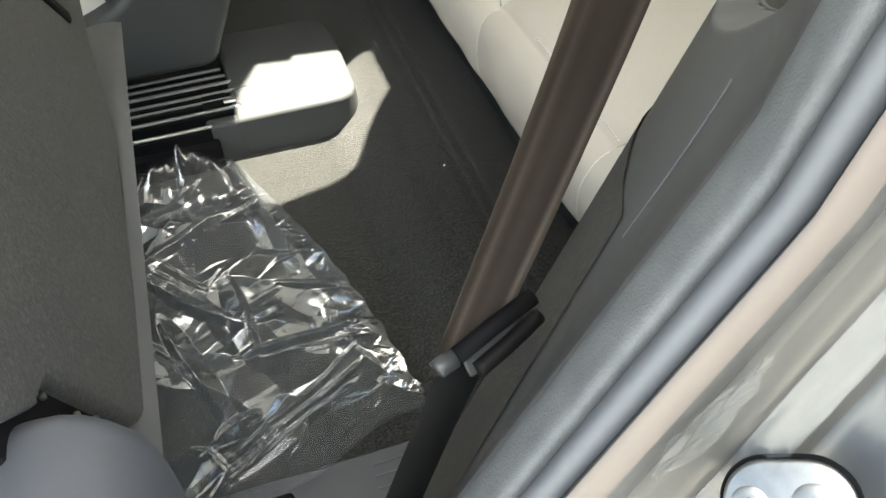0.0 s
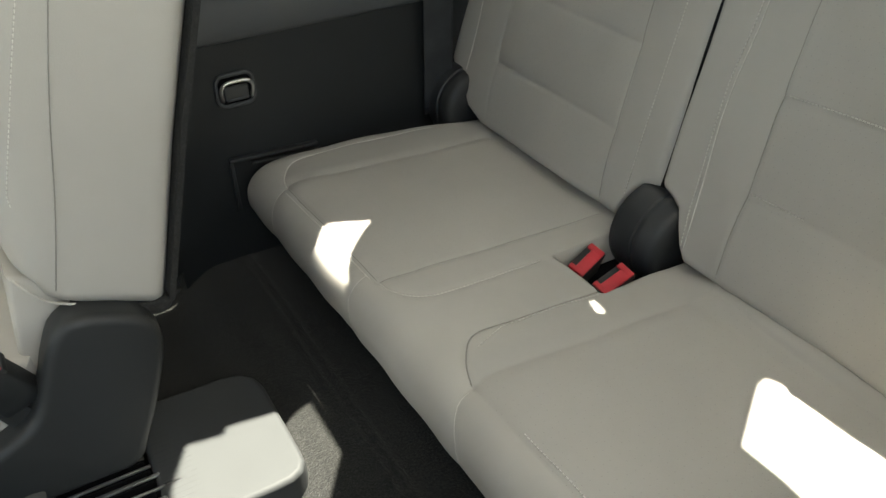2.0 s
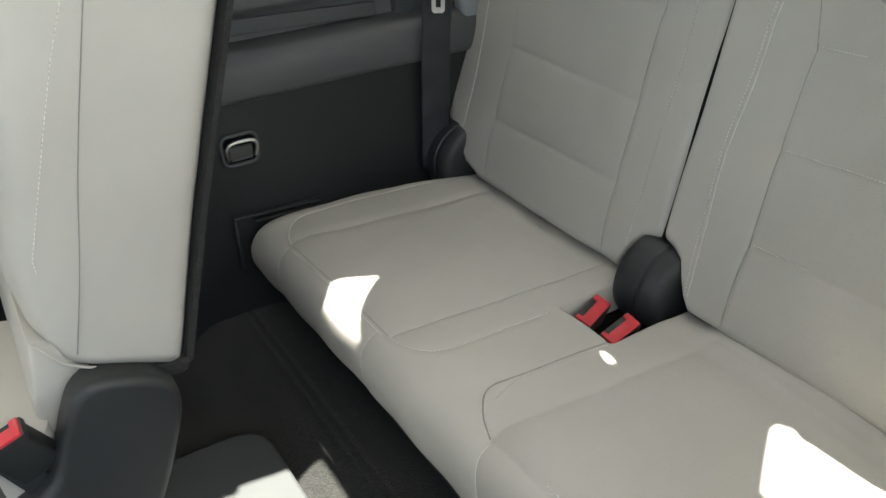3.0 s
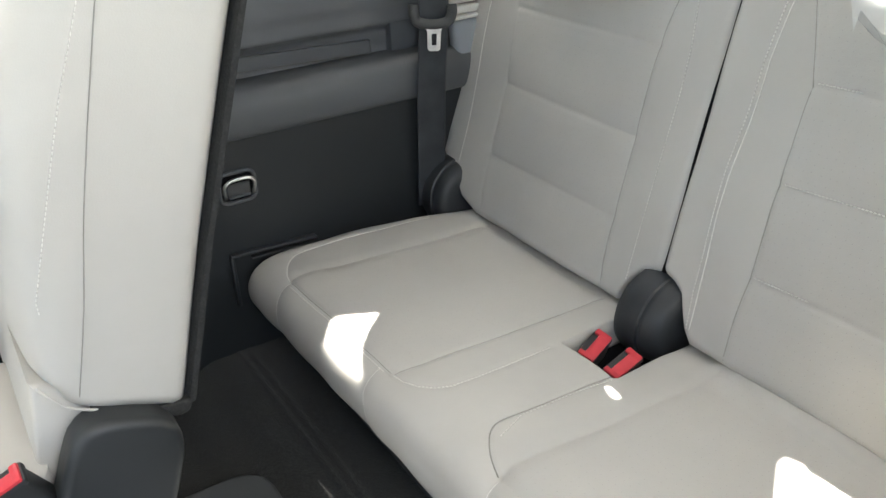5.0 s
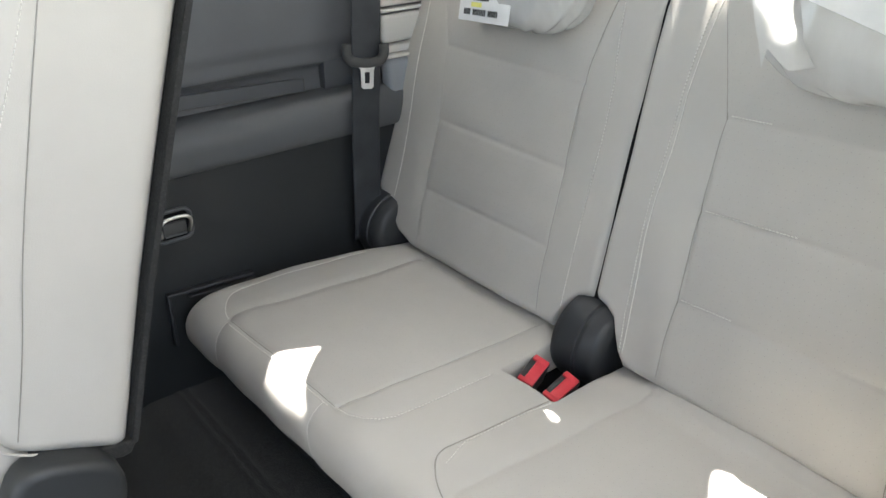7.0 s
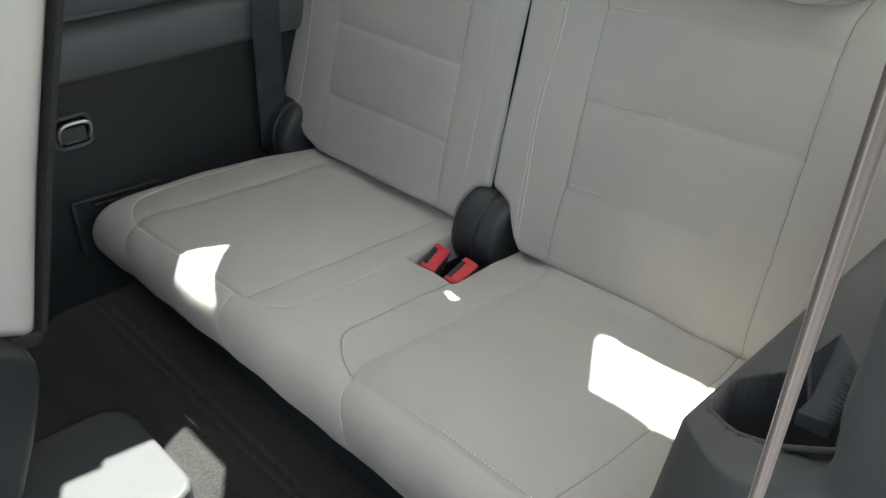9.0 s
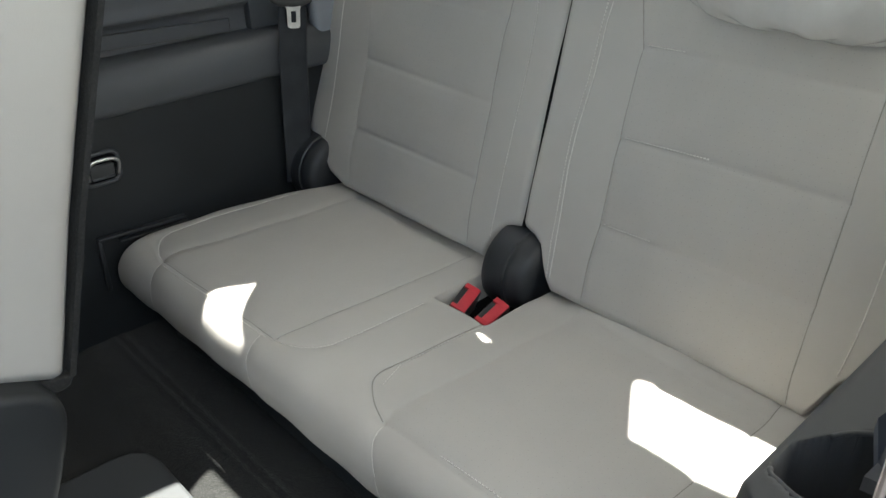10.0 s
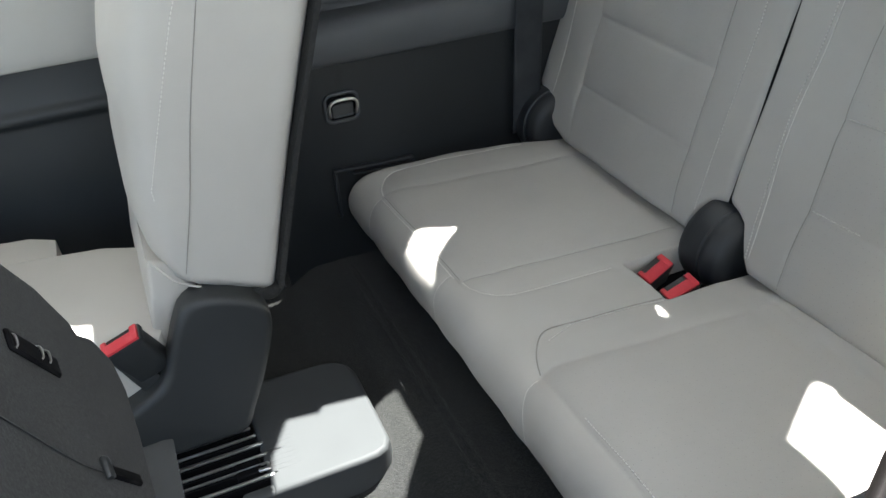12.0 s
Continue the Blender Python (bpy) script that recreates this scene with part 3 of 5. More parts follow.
for k in range(14):
    q = k / 13
    a, b = np.array(ledge[0]) * (1 - q) + np.array((-0.2860, -0.9985, 0.492)) * q, np.array(ledge[1]) * (1 - q) + np.array(ledge[2]) * q
    v, f = tube([a * 0.35 + b * 0.65 + np.array((0, 0, 0.0006)), a * 0.03 + b * 0.97 + np.array((0, 0, 0.0006))], 0.0006, 5)
    link_mesh("rib", v, f, TRIM_GREY, cup)


def jamb_point(m, d, y, z):
    """A place on the door frame: m runs from the seal (0) to the painted outer edge (1)."""
    return (float((1 - m) * seal_path(z) + m * edge_path(z) + d), float(y), float(z))


def jamb_strip(name, section, mat, label, z0=-0.2, z1=1.12, n=80):
    """A strip along the rear edge of the door opening, from a section of (m, d, y)."""
    verts = [jamb_point(m, d, y, z) for z in np.linspace(z0, z1, n) for m, d, y in section]
    ob = link_mesh(name, verts, grid_faces(n, len(section)), mat)
    tagged(ob, label, "door frame", kind="structure")
    return ob


jamb_strip("trim_door_seal", spline([(0, 0.018, -1.118), (0, 0.004, -1.120), (0, -0.003, -1.128), (0, -0.009, -1.139), (0, -0.013, -1.148), (0, -0.012, -1.153), (0, -0.002, -1.156)], 24), RUBBER, "grey grained rubber door seal")
jamb_strip("trim_jamb_channel", spline([(0, -0.002, -1.1545), (0, -0.010, -1.157), (0, -0.016, -1.161), (0, -0.018, -1.166), (0, -0.015, -1.1695), (0, -0.008, -1.1710), (0, 0.000, -1.1715)], 30), TRIM_JAMB, "blue-grey inner channel of the door opening")
jamb_strip("trim_jamb_groove", spline([(0, -0.004, -1.1700), (0, -0.006, -1.1720), (0, -0.004, -1.1745)], 10), TRIM_DARK, "dark groove in the door frame")
BODY_SECTION = spline([(0.02, -0.004, -1.1735), (0.05, -0.015, -1.1755), (0.10, -0.015, -1.179), (0.18, -0.008, -1.180), (0.28, -0.002, -1.177), (0.40, 0, -1.173), (0.52, 0, -1.172), (0.64, 0, -1.1735), (0.76, 0, -1.176), (0.88, 0, -1.181), (0.95, -0.002, -1.186), (1.0, -0.001, -1.189), (1.05, 0.002, -1.1885), (1.1, 0.006, -1.189)], 61)
# first strip of the frame coloured dark to deepen the groove's shade
jamb_strip("trim_jamb_shade", BODY_SECTION[:3], TRIM_DARK, "dark strip painting in shade beside the door seal channel")
jamb_strip("trim_jamb_body", BODY_SECTION[2:10], PAINT_REFLECTION, "painted inner rib coloured with a warm reflection")
jamb_strip("trim_jamb_web", BODY_SECTION[9:22], PAINT, "silver-grey painted web of the door frame")
def film_band(k0, k1, n, lift, z0, z1, steps, seed):
    """A loose strip of clear film along the painted edge, wavy and lifted."""
    verts = []
    for z in np.linspace(z0, z1, steps):
        for k in np.linspace(k0, k1, n):
            m, d, y = (np.interp(k, range(61), BODY_SECTION[:, c]) for c in range(3))
            h = lift * (0.6 + 0.5 * ridged(z * 9, k * 0.12, seed) + 0.25 * ridged(z * 34, k * 0.35, seed + 3))
            verts.append(jamb_point(m, d - 0.3 * h, y - h, z))
    return verts, grid_faces(steps, n)


v, f = film_band(43, 54, 22, 0.0022, -0.1, 1.0, 260, 1.5)
tagged(link_mesh("trim_film_band", v, f, FILM_EDGE), "loose milky protective film on the door frame's edge", "plastic film", kind="structure")
jamb_strip("trim_jamb_edge", np.vstack([BODY_SECTION[21], BODY_SECTION[21] + np.array((0, 0.0012, 0.003)), BODY_SECTION[23] + np.array((0, 0.001, 0.003)), BODY_SECTION[30:]]), PAINT, "silver-grey painted edge of the door frame")
jamb_strip("trim_jamb_outer", spline([(1, 0.012, -1.188), (1, 0.022, -1.190), (1, 0.028, -1.20), (1, 0.030, -1.25), (1, 0.03, -1.268), (1, 0.04, -1.28), (1, 0.08, -1.286), (1, 0.5, -1.29)], 60), PAINT_DARK, "grey-blue painted outer edge of the car body")
zs, ks = np.linspace(0.352, 0.432, 70), np.linspace(9, 31, 50)
verts, faces = [], []
for z in zs:
    for k in ks:
        m, d, y = (np.interp(k, range(61), BODY_SECTION[:, c]) for c in range(3))
        lift = 0.0036 + 0.0030 * max(0.0, ridged(z * 45, k * 0.16, 2.0)) + 0.0008 * ridged(z * 150, k * 0.5, 5.0)
        verts.append(jamb_point(m, d - 0.3 * lift, y - lift, z))
for q in grid_faces(70, 50):
    a, b = q[0] // 50 / 69 * 2 - 1, q[0] % 50 / 49 * 2 - 1
    if (abs(a) ** 2.2 + abs(b + 0.35 * a) ** 2.2) < 0.9 + 0.12 * math.sin(7 * math.atan2(a, b)):
        faces.append(q)
tagged(link_mesh("clear_film_scrap", verts, faces, FILM_MILKY), "wrinkled scrap of clear film stuck to the door frame", "plastic film")

sill_near = part("trim_door_sill", prism([(-2.3, -0.2), (-0.50, -0.2), (-0.50, -0.004), (-2.3, -0.004)], -1.25, -0.906, 0.004), COVER_BLUE)
tagged(sill_near, "dark grey plastic door sill with thin pale ribs", "door sill", kind="structure")
for i in range(16):
    part("sill_rib", rbox((0.066, 0.0014, 0.0016), Matrix.Translation((-0.590 - 0.0006 * i, -0.921 - 0.0127 * i, -0.0035)) @ Matrix.Rotation(radians(2), 4, "Z"), 0.0004, 1), TRIM_JAMB, sill_near)
part("sill_socket", merge(rbox((0.050, 0.026, 0.014), Matrix.Translation((-0.672, -0.968, 0.001)), 0.003, 2), rbox((0.040, 0.03, 0.02), Matrix.Translation((-0.72, -0.945, 0.0)), 0.004, 2)), RAIL_BED, sill_near, "black socket in the sill")

# striker bolted to the door frame, on a black gasket
striker = thing("door_striker", (-0.472, -1.209, 0.344), "dull steel striker plate bolted to the door frame", "striker")
sn = Vector((-0.60, -0.36, 0.715)).normalized()
sx = Vector((0.96, -0.28, 0.0))
sx = (sx - sn * sn.dot(sx)).normalized()
sy = sn.cross(sx)
sm = Matrix(((sx.x, sy.x, sn.x, -0.472), (sx.y, sy.y, sn.y, -1.209), (sx.z, sy.z, sn.z, 0.3445), (0, 0, 0, 1))) @ Matrix.Translation((0.001, -0.005, 0))


def rounded_plate(w, h, r, thick, m, bevel=0.001):
    """A plate with rounded corners, in the plane of m."""
    bm = bmesh.new()
    pts = []
    for cx, cy, a0 in ((1, 1, 0), (-1, 1, 90), (-1, -1, 180), (1, -1, 270)):
        pts += [(cx * (w / 2 - r) + r * math.cos(radians(a0 + 10 * k)), cy * (h / 2 - r) + r * math.sin(radians(a0 + 10 * k)), 0) for k in range(10)]
    f = bm.faces.new([bm.verts.new(p) for p in pts])
    ext = bmesh.ops.extrude_face_region(bm, geom=[f])
    top = [g for g in ext["geom"] if isinstance(g, bmesh.types.BMVert)]
    bmesh.ops.translate(bm, vec=(0, 0, thick), verts=top)
    if bevel:
        es = [e for e in bm.edges if e.verts[0] in top and e.verts[1] in top]
        bmesh.ops.bevel(bm, geom=es, offset=bevel, segments=3, profile=0.5, affect="EDGES")
    bm.transform(m)
    return bm


part("gasket", rounded_plate(0.061, 0.060, 0.022, 0.003, sm @ Matrix.Translation((0, 0, -0.004)), 0), RAIL_BED, striker, "black gasket")
part("plate", rounded_plate(0.057, 0.056, 0.020, 0.004, sm, 0.0018), ZINC, striker, "dull steel plate")
for bx, by, r in ((0.0105, 0.0085, 0.0105), (-0.0165, 0.0080, 0.0095)):
    bm = bmesh.new()
    bmesh.ops.create_uvsphere(bm, u_segments=28, v_segments=14, radius=r, matrix=sm @ Matrix.Translation((bx, by, 0.003)) @ Matrix.Diagonal((1, 1, 0.24, 1)))
    bolt = part("bolt", bm, ZINC, striker)
    bm = bmesh.new()
    bmesh.ops.create_cone(bm, cap_ends=True, segments=6, radius1=0.0036, radius2=0.0036, depth=0.001, matrix=sm @ Matrix.Translation((bx, by, 0.0033 + 0.24 * r)))
    part("socket", bm, BLACK, bolt)


# ---- third-row bench ----
PROFILE = spline([(0.06, 0.220), (0.0, 0.2255), (-0.1, 0.2285), (-0.2, 0.230), (-0.29, 0.2295), (-0.335, 0.227), (-0.365, 0.2205), (-0.386, 0.207), (-0.398, 0.189), (-0.401, 0.171), (-0.397, 0.154), (-0.384, 0.139), (-0.36, 0.129), (-0.33, 0.125)], 400)
PS = np.r_[0, np.cumsum(np.linalg.norm(np.diff(PROFILE, axis=0), axis=1))]


def arc_of_x(x):
    """Length along the cushion's profile at which its top lies at x."""
    top = PROFILE[:, 0].argmin()
    return np.interp(-np.asarray(x), -PROFILE[: top + 1, 0], PS[: top + 1])


FAR_PANEL = [(-0.360, -0.016), (-0.350, -0.311), (-0.012, -0.338), (-0.015, -0.053)]
NEAR_PANEL = [(-0.3475, -0.532), (-0.345, -0.812), (-0.036, -0.833), (-0.026, -0.553)]
CUSHION_SEAMS = [
    [FAR_PANEL[0], (-0.359, -0.066), (-0.354, -0.154), (-0.3525, -0.231), FAR_PANEL[1]],
    [FAR_PANEL[1], (-0.309, -0.323), (-0.230, -0.327), (-0.128, -0.334), FAR_PANEL[2]],
    [NEAR_PANEL[1], (-0.248, -0.825), (-0.12, -0.831), (-0.004, -0.836)],
    [(-0.134, -0.481), (-0.200, -0.476), (-0.278, -0.467), (-0.3005, -0.4665), (-0.3166, -0.4746), (-0.332, -0.4945), (-0.3407, -0.5116), NEAR_PANEL[0]],
    [(-0.075, 0.030), (-0.139, 0.037), (-0.225, 0.044), (-0.295, 0.051), (-0.316, 0.050), (-0.330, 0.043), (-0.343, 0.029), (-0.356, 0.004), FAR_PANEL[0]],
]
SOFT_SEAMS = [
    [FAR_PANEL[2], FAR_PANEL[3]],
    [FAR_PANEL[3], (-0.186, -0.039), (-0.283, -0.0295), (-0.351, -0.012)],
    [NEAR_PANEL[2], (-0.036, -0.69), NEAR_PANEL[3]],
    [NEAR_PANEL[3], (-0.196, -0.5455), (-0.281, -0.535), (-0.328, -0.5275), NEAR_PANEL[0]],
    [NEAR_PANEL[0], (-0.348, -0.61), (-0.346, -0.70), NEAR_PANEL[1]],
]
CENTRE_STITCH = [(-0.350, -0.313), (-0.348, -0.336), (-0.339, -0.358), (-0.3255, -0.373), (-0.3075, -0.381), (-0.2725, -0.385), (-0.231, -0.388), (-0.153, -0.388)]
seams_s = [[(float(arc_of_x(x)), y) for x, y in line] for line in CUSHION_SEAMS]
soft_s = [[(float(arc_of_x(x)), y) for x, y in line] for line in SOFT_SEAMS]
S_FRONT = float(arc_of_x(-0.352))
S_LOW = S_FRONT + 0.135
ROLL_SEAMS = [
    [(S_FRONT + 0.006, -0.017), (float(arc_of_x(-0.378)), -0.022), (float(arc_of_x(-0.393)), -0.030), (float(arc_of_x(-0.400)), -0.037), (S_LOW, -0.042)],
    [(S_FRONT + 0.001, -0.288), (float(arc_of_x(-0.376)), -0.293), (float(arc_of_x(-0.392)), -0.297), (float(arc_of_x(-0.3997)), -0.305), (S_LOW, -0.316)],
    [(S_FRONT - 0.003, -0.533), (float(arc_of_x(-0.3735)), -0.542), (float(arc_of_x(-0.391)), -0.555), (float(arc_of_x(-0.399)), -0.563), (S_LOW, -0.572)],
    [(S_FRONT - 0.004, -0.814), (S_FRONT + 0.03, -0.826), (S_FRONT + 0.07, -0.83), (S_LOW, -0.828)],
]


def front_pull(s, y):
    """How far the lower front of the roll is drawn back, more towards the near end."""
    return np.interp(-y, [-0.05, 0.15, 0.30, 0.60, 0.85], [0.0, 0.005, 0.009, 0.012, 0.014]) * smoothstep(S_FRONT + 0.012, S_FRONT + 0.085, s)


def cushion_edges(s):
    x = np.interp(s, PS, PROFILE[:, 0])
    taper = np.interp(-x, [-0.06, 0.0, 0.11, 0.29, 0.40], [0.02, 0.040, 0.066, 0.088, 0.096])
    return taper, -0.86 - taper


def cushion_relief(s, y):
    hi, lo = cushion_edges(s)
    d = 0
    for line in seams_s:
        k = line_distance(s, y, line)
        d = d - 0.0016 * np.exp(-(k / 0.0026) ** 2) - 0.0009 * np.exp(-(k / 0.016) ** 2)
    for line in ROLL_SEAMS:
        k = line_distance(s, y, line)
        d = d - 0.0014 * np.exp(-(k / 0.003) ** 2) - 0.0010 * np.exp(-(k / 0.015) ** 2)
    for line in soft_s:
        k = line_distance(s, y, line)
        d = d - 0.0008 * np.exp(-(k / 0.003) ** 2) - 0.0020 * np.exp(-(k / 0.011) ** 2)
    d = d - 0.0015 * np.exp(-(line_distance(s, y, [(float(arc_of_x(a)), b) for a, b in CENTRE_STITCH]) / 0.006) ** 2)
    d = d + 0.0016 * np.sin(21 * y + 3) * np.sin(17 * s + 1) + 0.0008 * np.sin(57 * y + 40 * s)
    for e in (hi - y, y - lo):
        r = 0.035
        e = np.clip(e, 0, r)
        d = d - 0.7 * (r - np.sqrt(np.maximum(0, r * r - (r - e) ** 2)))
    x = np.interp(s, PS, PROFILE[:, 0])
    hole = smoothstep(-0.136, -0.129, x) * (1 - smoothstep(0.046, 0.054, x)) * smoothstep(-0.487, -0.480, y) * (1 - smoothstep(-0.396, -0.389, y))
    # puffed rear strip that meets the near backrest
    d = d + 0.0135 * smoothstep(-0.058, -0.012, x) * (1 - smoothstep(-0.58, -0.50, y)) * smoothstep(-0.92, -0.87, y)
    return d - 0.05 * hole


PT = np.gradient(PROFILE, axis=0)
PT /= np.linalg.norm(PT, axis=1)[:, None]


def cushion_point(s, y, lift=0.0):
    x, z = np.interp(s, PS, PROFILE[:, 0]), np.interp(s, PS, PROFILE[:, 1])
    tx, tz = np.interp(s, PS, PT[:, 0]), np.interp(s, PS, PT[:, 1])
    d = cushion_relief(s, y) + lift
    return np.stack(np.broadcast_arrays(x + tz * d + front_pull(s, y), y, z - tx * d), -1)


def cushion_mesh():
    ns, ny = 230, 390
    s = np.linspace(0, PS[-1], ns)[:, None] * np.ones((1, ny))
    hi, lo = cushion_edges(s)
    k = np.linspace(0, 1, ny)
    k = np.where(k < 0.5, 0.5 * (2 * k) ** 1.12, 1 - 0.5 * (2 * (1 - k)) ** 1.12)
    y = lo + (hi - lo) * k[None, :]
    p = cushion_point(s, y)
    verts = list(p.reshape(-1, 3))
    faces = grid_faces(ns, ny)
    faces.append(tuple(i * ny for i in range(ns)))
    faces.append(tuple(i * ny + ny - 1 for i in range(ns))[::-1])
    return verts, faces


bench = thing("third_row_bench", (-0.17, -0.43, 0.03), "light grey leather third-row bench cushion with stitched panels", "bench seat")
v, f = cushion_mesh()
cushion = link_mesh("cushion", v, f, LEATHER, bench, "light grey leather cushion with sewn panels")


def insert_faces(ob, inside, mat):
    """Gives the faces whose middle lies inside a panel the perforated leather."""
    ob.data.materials.append(mat)
    c = np.empty(len(ob.data.polygons) * 3)
    ob.data.polygons.foreach_get("center", c)
    c = c.reshape(-1, 3)
    ob.data.polygons.foreach_set("material_index", inside(c[:, 0], c[:, 1], c[:, 2]).astype(np.int32))
    ob.data.update()


def in_quad(px, py, quad):
    """Inside a four-cornered panel, whichever way round its corners run."""
    side = [(bx - ax) * (py - ay) - (by - ay) * (px - ax) for (ax, ay), (bx, by) in zip(quad, quad[1:] + quad[:1])]
    return np.all(np.array(side) > 0, axis=0) | np.all(np.array(side) < 0, axis=0)


insert_faces(cushion, lambda x, y, z: (z > 0.2) & (in_quad(x, y, FAR_PANEL) | in_quad(x, y, NEAR_PANEL)), PERFORATED)
part("base", prism([(-0.335, 0.02), (0.10, 0.02), (0.10, 0.14), (-0.32, 0.15)], -0.93, 0.06, 0.01), BLACK, bench, "black carpeted base")
for line in seams_s[:3]:
    q, _ = along(line, 0.006)
    vv, ff = tube([cushion_point(a, b, 0.0000) for a, b in q], 0.0007, 6)
    link_mesh("seam", vv, ff, SEAM_SHADE, bench)
for line, mat in zip(seams_s[3:], (SEAM_SHADE, THREAD)):
    q, _ = along([tuple(p) for p in spline(line, 60)], 0.005)
    vv, ff = tube([cushion_point(a, b, 0.0002) for a, b in q], 0.0009, 6)
    link_mesh("piping", vv, ff, mat, bench)
part("slot_liner", rbox((0.15, 0.086, 0.006), Matrix.Translation((-0.055, -0.437, 0.186)), 0.002, 1), RAIL_BED, bench, "black floor of the buckle slot")
for line in ROLL_SEAMS:
    q, _ = along(line, 0.005)
    vv, ff = tube([cushion_point(a, b, 0.0000) for a, b in q], 0.0006, 6)
    link_mesh("seam", vv, ff, THREAD, bench)
inset = [[(float(arc_of_x(x)), y) for x, y in line] for line in (
    CENTRE_STITCH,
    [(-0.366, -0.03), (-0.365, -0.066), (-0.360, -0.154), (-0.3585, -0.231), (-0.356, -0.300)],
    [(-0.341, -0.62), (-0.339, -0.70), (-0.338, -0.808)],
    [(-0.14, -0.487), (-0.27, -0.473), (-0.31, -0.487)])]
v, f = stitches(lambda a, b: cushion_point(a, b, 0.0004), inset)
tagged(link_mesh("stitching", v, f, THREAD, bench, "pale thread stitches"), kind="stuff")

def buckle(parent, m, name="buckle"):
    """A belt buckle: black case with a red button, standing in its slot along local z."""
    bm = merge(rbox((0.050, 0.027, 0.07), m @ Matrix.Translation((0, 0, -0.036)), 0.005, 3), rbox((0.055, 0.026, 0.010), m @ Matrix.Translation((0, 0, -0.005)), 0.003, 2))
    b = part(name, bm, BLACK, parent, "black plastic belt buckle")
    btn = merge(rbox((0.050, 0.016, 0.010), m @ Matrix.Translation((0, -0.004, -0.002)), 0.0015, 2), rbox((0.009, 0.022, 0.010), m @ Matrix.Translation((0.0205, 0.000, -0.0015)), 0.0015, 2), rbox((0.007, 0.022, 0.010), m @ Matrix.Translation((-0.0215, 0.000, -0.0015)), 0.0015, 2))
    part("release_button", btn, RED, b, "red release button")
    return b


buckle(bench, Matrix.Translation((-0.103, -0.416, 0.224)) @ Matrix.Rotation(radians(20), 4, "Z") @ Matrix.Rotation(radians(20), 4, "X") @ Matrix.Rotation(radians(-12), 4, "Y"))
buckle(bench, Matrix.Translation((-0.094, -0.459, 0.2165)) @ Matrix.Rotation(radians(8), 4, "Z") @ Matrix.Rotation(radians(16), 4, "X") @ Matrix.Rotation(radians(-14), 4, "Y"))


def hinge_cover(parent, y0, y1, x, z, r):
    """A drum-shaped plastic cover with rounded rims and a raised step."""
    k = (y1 - y0) / 0.082
    sec = [(0.0, 0.0), (0.0, r * 0.68), (0.004, r * 0.82), (0.012, r * 0.905), (0.026, r * 0.945), (0.031, r * 0.955), (0.0325, r * 0.945), (0.0340, r * 0.945), (0.036, r * 0.985), (0.050, r), (0.066, r * 0.995), (0.076, r * 0.95), (0.081, r * 0.86), (0.082, 0.0)]
    sec = [(d * k, q) for d, q in sec]
    n = 48
    verts, faces = [], []
    for i in range(n):
        a = 2 * math.pi * i / n
        for d, q in sec:
            verts.append((x + q * math.cos(a), y0 + d, z + q * math.sin(a)))
    k = len(sec)
    for i in range(n):
        j = (i + 1) % n
        for c in range(k - 1):
            faces.append((i * k + c, i * k + c + 1, j * k + c + 1, j * k + c))
    ob = link_mesh("hinge_cover", verts, faces, HINGE_PLASTIC, parent, "black plastic hinge cover")
    ob.data.set_sharp_from_angle(angle=radians(38))
    return ob


hinge_cover(bench, -0.468, -0.386, 0.018, 0.228, 0.068)
hinge_cover(bench, 0.034, 0.106, 0.016, 0.235, 0.069)
hinge_cover(bench, -0.96, -0.895, 0.018, 0.234, 0.066)


# ---- backrests ----
def interp_line(z, line):
    return np.interp(z, [p[1] for p in line], [p[0] for p in line])


